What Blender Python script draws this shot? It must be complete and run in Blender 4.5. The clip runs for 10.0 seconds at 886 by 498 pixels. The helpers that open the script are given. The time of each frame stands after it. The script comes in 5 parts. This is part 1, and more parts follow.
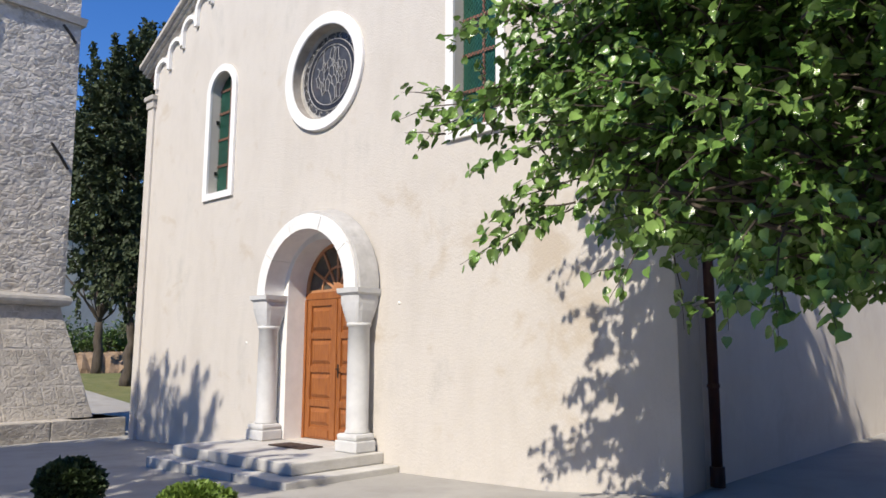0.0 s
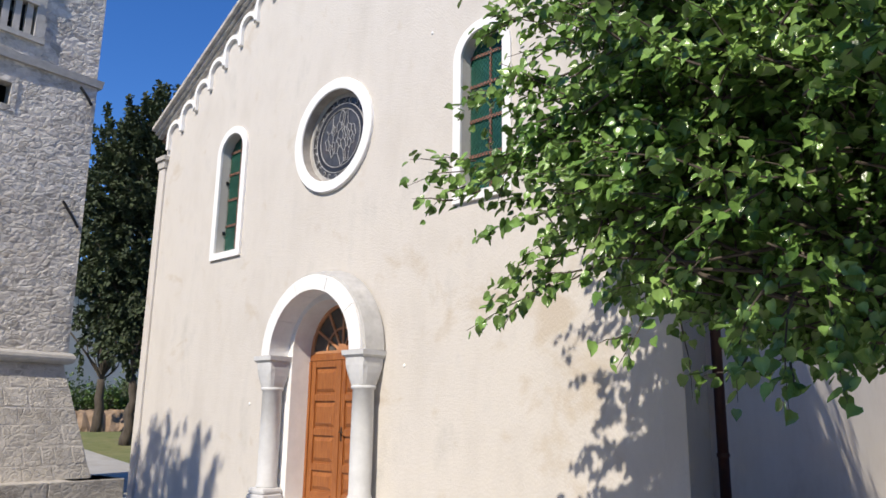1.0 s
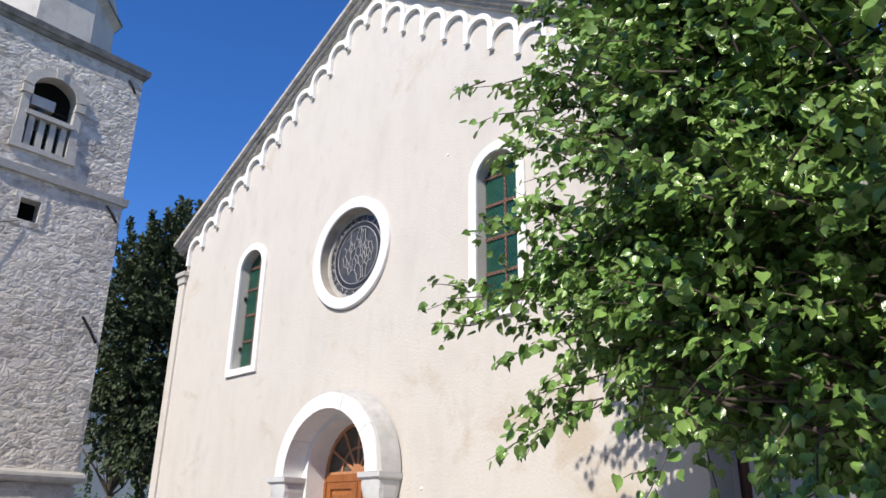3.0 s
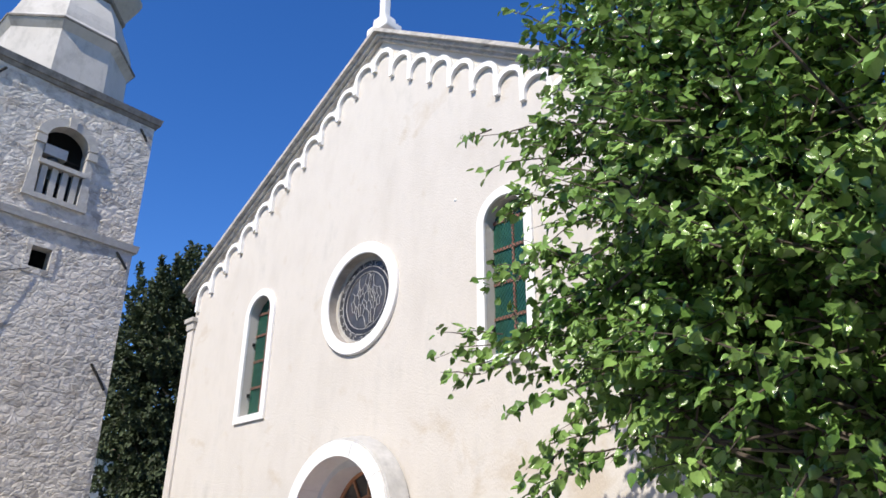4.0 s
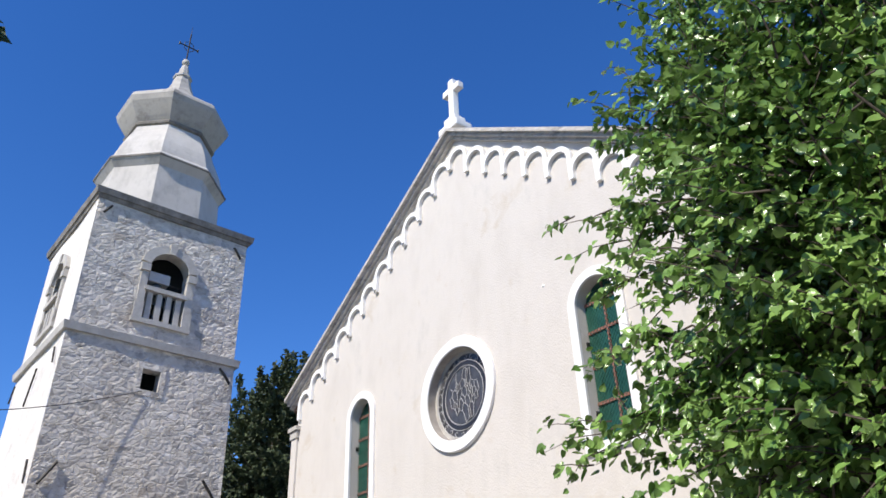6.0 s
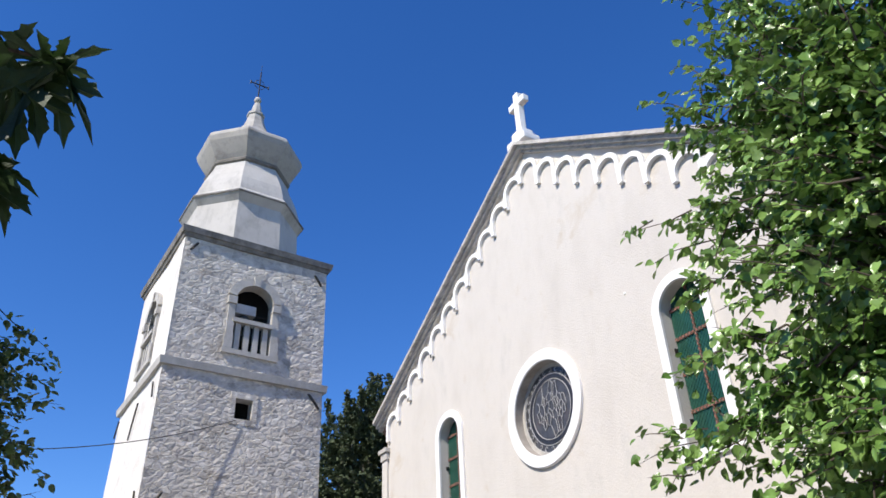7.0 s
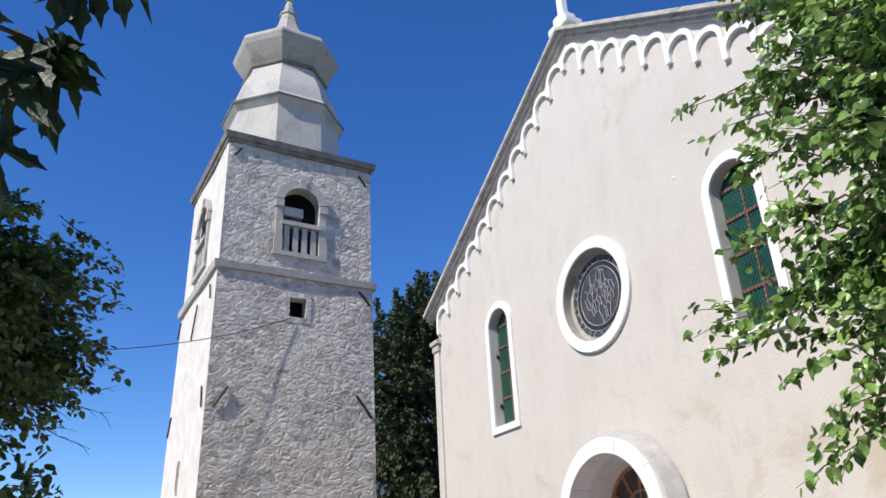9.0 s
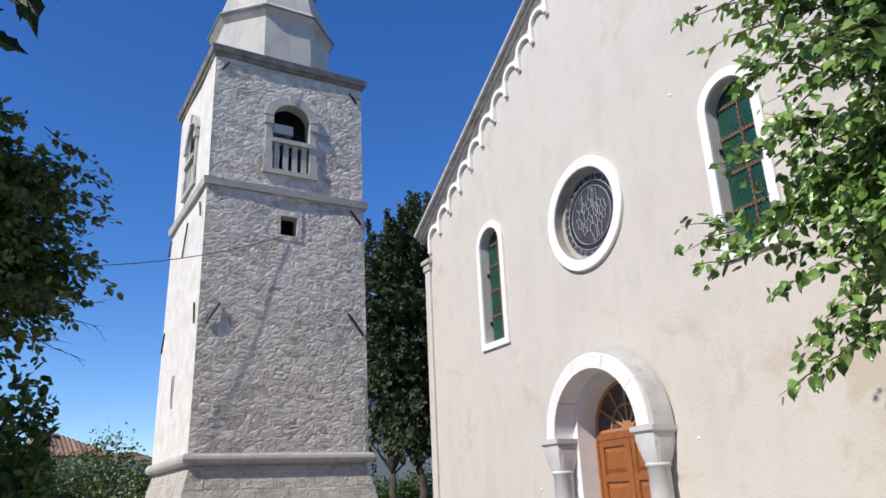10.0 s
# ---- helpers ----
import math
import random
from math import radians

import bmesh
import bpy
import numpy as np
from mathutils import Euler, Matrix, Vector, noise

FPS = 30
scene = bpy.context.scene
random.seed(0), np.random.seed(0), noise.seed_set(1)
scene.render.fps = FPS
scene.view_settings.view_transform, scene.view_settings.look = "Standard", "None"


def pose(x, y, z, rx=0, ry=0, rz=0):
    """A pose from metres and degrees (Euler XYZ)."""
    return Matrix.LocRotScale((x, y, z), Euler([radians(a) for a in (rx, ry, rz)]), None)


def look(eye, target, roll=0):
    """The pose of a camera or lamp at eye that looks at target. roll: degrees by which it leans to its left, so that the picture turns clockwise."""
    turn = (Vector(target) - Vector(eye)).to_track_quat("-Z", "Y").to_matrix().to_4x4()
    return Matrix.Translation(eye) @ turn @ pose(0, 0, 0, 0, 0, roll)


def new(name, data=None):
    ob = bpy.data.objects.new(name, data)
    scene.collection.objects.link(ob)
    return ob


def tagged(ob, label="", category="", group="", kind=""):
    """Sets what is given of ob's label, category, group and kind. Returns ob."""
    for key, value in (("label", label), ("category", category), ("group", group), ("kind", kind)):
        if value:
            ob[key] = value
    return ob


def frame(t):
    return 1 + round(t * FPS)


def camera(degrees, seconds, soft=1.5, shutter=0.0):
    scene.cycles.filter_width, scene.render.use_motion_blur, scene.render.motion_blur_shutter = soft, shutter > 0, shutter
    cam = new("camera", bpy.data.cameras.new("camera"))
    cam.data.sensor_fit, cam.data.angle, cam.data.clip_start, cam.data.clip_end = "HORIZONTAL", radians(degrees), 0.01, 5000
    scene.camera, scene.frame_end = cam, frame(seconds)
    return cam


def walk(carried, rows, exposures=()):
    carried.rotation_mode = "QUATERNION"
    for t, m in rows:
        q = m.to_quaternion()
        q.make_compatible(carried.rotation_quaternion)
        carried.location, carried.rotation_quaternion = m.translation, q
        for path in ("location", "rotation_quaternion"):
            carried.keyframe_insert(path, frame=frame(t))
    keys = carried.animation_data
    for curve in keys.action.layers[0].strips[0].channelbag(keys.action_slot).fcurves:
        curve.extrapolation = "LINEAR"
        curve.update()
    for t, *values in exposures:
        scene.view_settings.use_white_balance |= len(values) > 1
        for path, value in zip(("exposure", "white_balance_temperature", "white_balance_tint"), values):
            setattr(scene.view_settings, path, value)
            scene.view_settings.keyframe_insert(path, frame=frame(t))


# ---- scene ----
from mathutils.geometry import delaunay_2d_cdt

SKY, SUN = 0.078, 3.65
EXPOSURES = ((0, 0.56, 7050, 10), (2.5, 0.63, 6920, 10), (4.5, 0.74, 6850, 10), (6.5, 0.73, 6800, 10), (8, 0.67, 6800, 10), (9, 0.57, 6800, 10), (10, 0.48, 6800, 10))
cam = camera(61.50, 10.0, soft=1.6)
walk(cam, [
    (0, pose(8.756, -7.037, 1.200, 98.12, 0, 41.86) @ pose(0, 0, 0, 0, 0, 0.24)),
    (0.5, pose(8.759, -7.051, 1.221, 100.30, 0, 42.10) @ pose(0, 0, 0, 0, 0, 0.35)),
    (1, pose(8.765, -7.065, 1.249, 102.61, 0, 42.31) @ pose(0, 0, 0, 0, 0, 0.84)),
    (1.5, pose(8.781, -7.087, 1.283, 104.98, 0, 42.72) @ pose(0, 0, 0, 0, 0, 1.16)),
    (2, pose(8.792, -7.110, 1.312, 107.05, 0, 43.07) @ pose(0, 0, 0, 0, 0, 1.16)),
    (2.5, pose(8.792, -7.136, 1.349, 109.05, 0, 43.36) @ pose(0, 0, 0, 0, 0, 0.97)),
    (4, pose(8.815, -7.165, 1.430, 113.90, 0, 44.31) @ pose(0, 0, 0, 0, 0, 0.55)),
    (4.5, pose(8.829, -7.203, 1.449, 115.73, 0, 44.99) @ pose(0, 0, 0, 0, 0, 0.18)),
    (5, pose(8.864, -7.255, 1.444, 117.45, 0, 46.04) @ pose(0, 0, 0, 0, 0, -0.84)),
    (6.5, pose(8.840, -7.310, 1.460, 121.85, 0, 54.77) @ pose(0, 0, 0, 0, 0, -2.41)),
    (7, pose(8.847, -7.319, 1.450, 122.15, 0, 58.07) @ pose(0, 0, 0, 0, 0, -2.56)),
    (7.5, pose(8.827, -7.333, 1.440, 120.97, 0, 60.74) @ pose(0, 0, 0, 0, 0, -2.76)),
    (8, pose(8.818, -7.343, 1.410, 119.42, 0, 62.16) @ pose(0, 0, 0, 0, 0, -2.66)),
    (8.5, pose(8.809, -7.366, 1.371, 117.39, 0, 62.00) @ pose(0, 0, 0, 0, 0, -2.94)),
    (9, pose(8.791, -7.372, 1.343, 114.63, 0, 62.08) @ pose(0, 0, 0, 0, 0, -2.92)),
    (9.5, pose(8.750, -7.369, 1.310, 111.45, 0, 61.90) @ pose(0, 0, 0, 0, 0, -2.78)),
    (10, pose(8.728, -7.359, 1.273, 108.71, 0, 61.63) @ pose(0, 0, 0, 0, 0, -2.59)),
], exposures=EXPOSURES)

# ---- world and sun ----
SUN_TO = Vector((0.28, -1.0, 1.0)).normalized()
world = bpy.data.worlds.new("sky")
scene.world = world
world.use_nodes = True
wn = world.node_tree.nodes
sky = wn.new("ShaderNodeTexSky")
sky.sky_type = "NISHITA"
sky.sun_disc = False
sky.sun_elevation = math.asin(SUN_TO.z)
sky.sun_rotation = math.atan2(SUN_TO.x, SUN_TO.y)
sky.altitude = 300
sky.air_density = 1.0
sky.dust_density = 0.0
sky.ozone_density = 6.0
wn["Background"].inputs["Strength"].default_value = SKY
deep = wn.new("ShaderNodeHueSaturation")
deep.inputs["Hue"].default_value = 0.512
deep.inputs["Saturation"].default_value = 1.23
deep.inputs["Value"].default_value = 1.56
world.node_tree.links.new(sky.outputs[0], deep.inputs["Color"])
world.node_tree.links.new(deep.outputs[0], wn["Background"].inputs[0])
sun = new("sun", bpy.data.lights.new("sun", "SUN"))
sun.data.energy = SUN
sun.data.angle = radians(0.55)
sun.data.color = (1.0, 0.955, 0.89)
sun.matrix_world = look(SUN_TO * 60, (0, 0, 0))


# ---- materials ----
def material(name, low, high, scale=3.0, rough=0.8, bump=0.0, bump_scale=40.0, metal=0.0, spots=None, spot_scale=0.7,
             spot_at=(0.55, 0.75), stretch=(1, 1, 1), vary=0.0, sheer=0.0, island=0.0, blots=None, blot_scale=0.5, blot_at=(0.56, 0.70), blot_places=()):
    """A two-tone surface with grain, relief, optional stains of a third colour, and changes from piece to piece."""
    m = bpy.data.materials.new(name)
    m.use_nodes = True
    t = m.node_tree
    n, link = t.nodes, t.links.new
    b = n["Principled BSDF"]
    b.inputs["Roughness"].default_value = rough
    b.inputs["Metallic"].default_value = metal
    geo = n.new("ShaderNodeNewGeometry")
    mp = n.new("ShaderNodeMapping")
    mp.inputs["Scale"].default_value = stretch
    link(geo.outputs["Position"], mp.inputs["Vector"])
    coarse = n.new("ShaderNodeTexNoise")
    coarse.inputs["Scale"].default_value = scale
    coarse.inputs["Detail"].default_value = 8
    coarse.inputs["Roughness"].default_value = 0.65
    link(mp.outputs[0], coarse.inputs["Vector"])
    ramp = n.new("ShaderNodeValToRGB")
    ramp.color_ramp.elements[0].position, ramp.color_ramp.elements[1].position = 0.32, 0.68
    ramp.color_ramp.elements[0].color = (*low, 1)
    ramp.color_ramp.elements[1].color = (*high, 1)
    link(coarse.outputs["Fac"], ramp.inputs["Fac"])
    out = ramp.outputs["Color"]
    if spots:
        sn = n.new("ShaderNodeTexNoise")
        sn.inputs["Scale"].default_value = spot_scale
        sn.inputs["Detail"].default_value = 9
        sn.inputs["Roughness"].default_value = 0.72
        link(mp.outputs[0], sn.inputs["Vector"])
        mr = n.new("ShaderNodeMapRange")
        mr.inputs["From Min"].default_value, mr.inputs["From Max"].default_value = spot_at
        mr.inputs["To Max"].default_value = 0.8
        link(sn.outputs["Fac"], mr.inputs["Value"])
        mix = n.new("ShaderNodeMix")
        mix.data_type = "RGBA"
        link(mr.outputs[0], mix.inputs["Factor"])
        link(out, mix.inputs["A"])
        mix.inputs["B"].default_value = (*spots, 1)
        out = mix.outputs["Result"]
    if blots:
        bn = n.new("ShaderNodeTexNoise")
        bn.inputs["Scale"].default_value = blot_scale
        bn.inputs["Detail"].default_value = 10
        bn.inputs["Roughness"].default_value = 0.6
        bn.inputs["Distortion"].default_value = 0.4
        shift = n.new("ShaderNodeVectorMath")
        shift.inputs[1].default_value = (13.7, 5.2, 31.4)
        link(geo.outputs["Position"], shift.inputs[0])
        link(shift.outputs[0], bn.inputs["Vector"])
        br = n.new("ShaderNodeMapRange")
        br.inputs["From Min"].default_value, br.inputs["From Max"].default_value = blot_at
        br.inputs["To Max"].default_value = 0.75
        amount = bn.outputs["Fac"]
        for spot, reach, gain in blot_places:            # where damp has stained the surface most
            far = n.new("ShaderNodeVectorMath")
            far.operation = "DISTANCE"
            far.inputs[1].default_value = spot
            link(geo.outputs["Position"], far.inputs[0])
            fall = n.new("ShaderNodeMapRange")
            fall.interpolation_type = "SMOOTHSTEP"
            fall.inputs["From Min"].default_value, fall.inputs["From Max"].default_value = 0.0, reach
            fall.inputs["To Min"].default_value, fall.inputs["To Max"].default_value = gain, 0.0
            link(far.outputs["Value"], fall.inputs["Value"])
            add = n.new("ShaderNodeMath")
            link(amount, add.inputs[0])
            link(fall.outputs[0], add.inputs[1])
            amount = add.outputs[0]
        link(amount, br.inputs["Value"])
        bx = n.new("ShaderNodeMix")
        bx.data_type = "RGBA"
        link(br.outputs[0], bx.inputs["Factor"])
        link(out, bx.inputs["A"])
        bx.inputs["B"].default_value = (*blots, 1)
        out = bx.outputs["Result"]
    if vary or island:
        hsv = n.new("ShaderNodeHueSaturation")
        vr = n.new("ShaderNodeMapRange")
        k = vary or island
        vr.inputs["To Min"].default_value, vr.inputs["To Max"].default_value = 1 - k, 1 + k
        if vary:
            link(n.new("ShaderNodeObjectInfo").outputs["Random"], vr.inputs["Value"])
        else:
            link(geo.outputs["Random Per Island"], vr.inputs["Value"])
        link(vr.outputs[0], hsv.inputs["Value"])
        link(out, hsv.inputs["Color"])
        out = hsv.outputs["Color"]
    link(out, b.inputs["Base Color"])
    if bump:
        fine = n.new("ShaderNodeTexNoise")
        fine.inputs["Scale"].default_value = bump_scale
        fine.inputs["Detail"].default_value = 5
        link(mp.outputs[0], fine.inputs["Vector"])
        bp = n.new("ShaderNodeBump")
        bp.inputs["Strength"].default_value = min(1.0, bump)
        bp.inputs["Distance"].default_value = 0.02
        link(fine.outputs["Fac"], bp.inputs["Height"])
        link(bp.outputs[0], b.inputs["Normal"])
    if sheer:
        tr = n.new("ShaderNodeBsdfTranslucent")
        link(out, tr.inputs["Color"])
        mx = n.new("ShaderNodeMixShader")
        mx.inputs[0].default_value = sheer
        link(b.outputs[0], mx.inputs[1])
        link(tr.outputs[0], mx.inputs[2])
        link(mx.outputs[0], n["Material Output"].inputs["Surface"])
    return m


PLASTER = material("lime_plaster", (0.525, 0.488, 0.440), (0.618, 0.580, 0.530), 1.0, 0.9, 0.4, 40, spots=(0.42, 0.398, 0.362), spot_scale=1.0,
                   spot_at=(0.53, 0.74), stretch=(1.35, 1.35, 0.62), blots=(0.475, 0.405, 0.318), blot_scale=1.7, blot_at=(0.60, 0.74),
                   blot_places=(((4.0, 0, 2.6), 1.6, 0.17), ((4.3, 0, 1.2), 1.3, 0.13), ((2.4, 0, 2.9), 1.0, 0.10), ((-4.7, 0, 5.2), 0.9, 0.10), ((1.5, 0, 3.3), 0.8, 0.08),
                                ((-2.0, 0, 0.6), 1.4, 0.05), ((1.2, 0, 8.6), 0.9, 0.08)))
PLASTER_OLD = material("limewashed_plaster", (0.76, 0.70, 0.62), (0.84, 0.79, 0.71), 1.4, 0.9, 0.3, 50, spots=(0.70, 0.63, 0.55),
                       blots=(0.69, 0.63, 0.55), blot_scale=0.9)
WHITE_STONE = material("white_limestone", (0.74, 0.73, 0.71), (0.84, 0.83, 0.81), 4.0, 0.7, 0.12, 60, spots=(0.6, 0.59, 0.57),
                       spot_scale=2.0, spot_at=(0.6, 0.85))
PORTAL_STONE = material("portal_limestone", (0.52, 0.52, 0.515), (0.64, 0.64, 0.63), 3.0, 0.75, 0.15, 60, spots=(0.45, 0.44, 0.43), spot_scale=2.2,
                        spot_at=(0.55, 0.8))
GREY_STONE = material("grey_limestone", (0.37, 0.348, 0.315), (0.50, 0.474, 0.43), 4.0, 0.85, 0.45, 50, spots=(0.30, 0.275, 0.245),
                      spot_scale=2.2, spot_at=(0.58, 0.8))
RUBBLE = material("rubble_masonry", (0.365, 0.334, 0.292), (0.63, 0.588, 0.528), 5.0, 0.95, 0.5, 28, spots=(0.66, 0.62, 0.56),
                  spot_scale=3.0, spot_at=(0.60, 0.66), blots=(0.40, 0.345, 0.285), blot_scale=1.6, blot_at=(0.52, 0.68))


def stones_in_mortar(m, scale, tint, lime, deep=0.012):
    """Adds uneven stones of differing tint, set in paler lime mortar, to a wall material."""
    n, link = m.node_tree.nodes, m.node_tree.links.new
    b = n["Principled BSDF"]
    base, bump = b.inputs["Base Color"].links[0].from_socket, b.inputs["Normal"].links[0].from_socket
    tc, mp = n.new("ShaderNodeTexCoord"), n.new("ShaderNodeMapping")
    mp.inputs["Scale"].default_value = (1.0, 1.0, 1.55)
    warp = n.new("ShaderNodeTexNoise")
    warp.inputs["Scale"].default_value = scale * 0.7
    warp.inputs["Detail"].default_value = 3
    add = n.new("ShaderNodeMix")
    add.data_type, add.blend_type = "RGBA", "LINEAR_LIGHT"
    add.inputs["Factor"].default_value = 0.22
    link(tc.outputs["Object"], mp.inputs["Vector"])
    link(mp.outputs[0], warp.inputs["Vector"])
    link(mp.outputs[0], add.inputs["A"])
    link(warp.outputs["Color"], add.inputs["B"])
    cell, edge = n.new("ShaderNodeTexVoronoi"), n.new("ShaderNodeTexVoronoi")
    edge.feature = "DISTANCE_TO_EDGE"
    for v in (cell, edge):
        v.inputs["Scale"].default_value = scale
        link(add.outputs["Result"], v.inputs["Vector"])
    sep, val, hsv = n.new("ShaderNodeSeparateColor"), n.new("ShaderNodeMapRange"), n.new("ShaderNodeHueSaturation")
    link(cell.outputs["Color"], sep.inputs[0])
    val.inputs["To Min"].default_value, val.inputs["To Max"].default_value = 1 - tint, 1 + tint
    link(sep.outputs[0], val.inputs["Value"])
    link(val.outputs[0], hsv.inputs["Value"])
    link(base, hsv.inputs["Color"])
    # mortar smeared over part of the stones
    smear, wide = n.new("ShaderNodeTexNoise"), n.new("ShaderNodeMapRange")
    smear.inputs["Scale"].default_value = 1.7
    smear.inputs["Detail"].default_value = 4
    link(mp.outputs[0], smear.inputs["Vector"])
    link(smear.outputs["Fac"], wide.inputs["Value"])
    wide.inputs["From Min"].default_value, wide.inputs["From Max"].default_value = 0.40, 0.66
    wide.inputs["To Min"].default_value, wide.inputs["To Max"].default_value = 0.03, 0.42
    joint, inv = n.new("ShaderNodeMath"), n.new("ShaderNodeMath")
    joint.operation, inv.operation = "DIVIDE", "SUBTRACT"
    joint.use_clamp = inv.use_clamp = True
    link(edge.outputs["Distance"], joint.inputs[0])
    link(wide.outputs[0], joint.inputs[1])
    inv.inputs[0].default_value = 1.0
    link(joint.outputs[0], inv.inputs[1])
    soft = n.new("ShaderNodeMath")
    soft.operation = "MULTIPLY"
    soft.inputs[1].default_value = 0.75
    link(inv.outputs[0], soft.inputs[0])
    mix = n.new("ShaderNodeMix")
    mix.data_type = "RGBA"
    link(soft.outputs[0], mix.inputs["Factor"])
    link(hsv.outputs["Color"], mix.inputs["A"])
    mix.inputs["B"].default_value = (*lime, 1)
    link(mix.outputs["Result"], b.inputs["Base Color"])
    bp = n.new("ShaderNodeBump")
    bp.inputs["Strength"].default_value = 0.8
    bp.inputs["Distance"].default_value = deep
    link(joint.outputs[0], bp.inputs["Height"])
    link(bump, bp.inputs["Normal"])
    link(bp.outputs[0], b.inputs["Normal"])


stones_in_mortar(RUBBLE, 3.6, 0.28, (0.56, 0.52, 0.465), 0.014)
# same tower stone, lightened so the south faces look sunlit
RUBBLE_SUNLIT = material("sunlit_masonry", (0.60, 0.565, 0.515), (0.76, 0.725, 0.675), 2.5, 0.95, 0.6, 34, spots=(0.50, 0.46, 0.41),
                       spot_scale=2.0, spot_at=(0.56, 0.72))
BLOCK = material("dressed_block", (0.33, 0.30, 0.258), (0.48, 0.443, 0.39), 4.0, 0.95, 0.8, 22, spots=(0.34, 0.29, 0.23),
                 spot_scale=1.5, vary=0.10)
stones_in_mortar(BLOCK, 4.5, 0.12, (0.52, 0.475, 0.41), 0.008)
MORTAR = material("mortar", (0.42, 0.385, 0.34), (0.60, 0.56, 0.505), 5.0, 0.95, 0.6, 40)
CORNICE = material("weathered_cornice", (0.36, 0.335, 0.305), (0.58, 0.55, 0.51), 5.0, 0.9, 0.6, 30, spots=(0.20, 0.19, 0.175),
                   spot_scale=3.2, spot_at=(0.52, 0.68), stretch=(1, 1, 2.5))
TOWER_CORNICE = material("dark_cornice_stone", (0.11, 0.10, 0.088), (0.27, 0.25, 0.222), 4.0, 0.9, 0.6, 30, spots=(0.34, 0.32, 0.29), spot_scale=3.2,
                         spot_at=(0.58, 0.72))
DOME = material("stained_dome_render", (0.36, 0.34, 0.31), (0.52, 0.495, 0.46), 1.6, 0.85, 0.25, 50, spots=(0.17, 0.155, 0.14), spot_scale=1.6, spot_at=(0.47, 0.66))
SPIRE = material("spire_render", (0.43, 0.408, 0.378), (0.53, 0.508, 0.475), 1.3, 0.8, 0.25, 50, spots=(0.25, 0.235, 0.22),
                 spot_scale=1.2, spot_at=(0.50, 0.70), stretch=(1, 1, 0.5))
WOOD = material("varnished_door_wood", (0.215, 0.066, 0.018), (0.37, 0.135, 0.038), 5.0, 0.42, 0.12, 60, spots=(0.16, 0.05, 0.016),
                spot_scale=4.0, spot_at=(0.5, 0.8), stretch=(7, 7, 0.8))
FRAME_WOOD = material("fanlight_wood", (0.38, 0.16, 0.07), (0.52, 0.26, 0.13), 6.0, 0.5, 0.1, 60)
IRON = material("black_iron", (0.02, 0.02, 0.02), (0.05, 0.045, 0.04), 20.0, 0.6, 0.2, 90, metal=0.6)
RUST = material("rust_red_bar", (0.21, 0.085, 0.06), (0.31, 0.14, 0.10), 9.0, 0.7)
PIPE = material("red_brown_pipe", (0.035, 0.011, 0.010), (0.06, 0.019, 0.015), 7.0, 0.5)
GREEN_GLASS = material("green_window_glass", (0.012, 0.06, 0.042), (0.03, 0.12, 0.085), 3.0, 0.25)
DARK_GLASS = material("dark_stained_glass", (0.028, 0.030, 0.034), (0.085, 0.085, 0.09), 6.0, 0.3, spots=(0.10, 0.06, 0.05),
                      spot_scale=4.0)
# plaster toned down to carry the shade inside the round window
REVEAL = material("shaded_reveal", (0.26, 0.23, 0.20), (0.42, 0.385, 0.34), 4.0, 0.9, 0.3, 40)
HOOD = material("grey_arch_back", (0.36, 0.35, 0.335), (0.52, 0.51, 0.49), 4.0, 0.85, 0.3, 40, spots=(0.26, 0.25, 0.24), spot_scale=2.5)
LEAD = material("leaded_cames", (0.30, 0.295, 0.285), (0.44, 0.43, 0.415), 10.0, 0.6)
BLACK_RING = material("dark_glass_border", (0.015, 0.015, 0.018), (0.035, 0.035, 0.04), 9.0, 0.35)
PANE = material("fanlight_pane", (0.055, 0.05, 0.045), (0.11, 0.10, 0.085), 3.0, 0.15)
DARK = material("interior_shade", (0.012, 0.011, 0.010), (0.02, 0.02, 0.02), 2.0, 0.95)
BRONZE = material("old_bronze", (0.09, 0.10, 0.085), (0.16, 0.16, 0.13), 6.0, 0.5, metal=0.7)
ZINC = material("grey_sheet_metal", (0.42, 0.42, 0.42), (0.52, 0.52, 0.52), 5.0, 0.5)
PAVING = material("concrete_paving", (0.30, 0.285, 0.26), (0.40, 0.385, 0.355), 1.2, 0.9, 0.4, 45, spots=(0.22, 0.205, 0.185),
                  spot_scale=0.6)
GRASS = material("dry_lawn", (0.10, 0.13, 0.035), (0.20, 0.19, 0.075), 1.5, 0.95, 0.8, 30, spots=(0.24, 0.17, 0.09), spot_scale=0.25)
STEP = material("worn_step_stone", (0.44, 0.425, 0.395), (0.57, 0.555, 0.52), 2.5, 0.85, 0.3, 45, spots=(0.38, 0.36, 0.33), spot_scale=1.4)
MAT = material("doormat_fibre", (0.04, 0.025, 0.02), (0.08, 0.05, 0.04), 20.0, 1.0, 0.6, 120)
BARK = material("grey_brown_bark", (0.045, 0.035, 0.026), (0.105, 0.085, 0.066), 8.0, 0.95, 0.7, 30, stretch=(1, 1, 0.3))
LEAF = material("broad_green_leaf", (0.068, 0.160, 0.030), (0.26, 0.40, 0.115), 2.0, 0.22, 0.2, 60, sheer=0.20, island=0.35)
LEAF_ONE = material("broad_green_leaf_single", (0.068, 0.160, 0.030), (0.26, 0.40, 0.115), 2.0, 0.22, 0.2, 60, sheer=0.20, vary=0.35)
FIG = material("fig_leaf", (0.016, 0.038, 0.009), (0.034, 0.066, 0.016), 3.0, 0.5, 0.2, 60, sheer=0.22, vary=0.25)
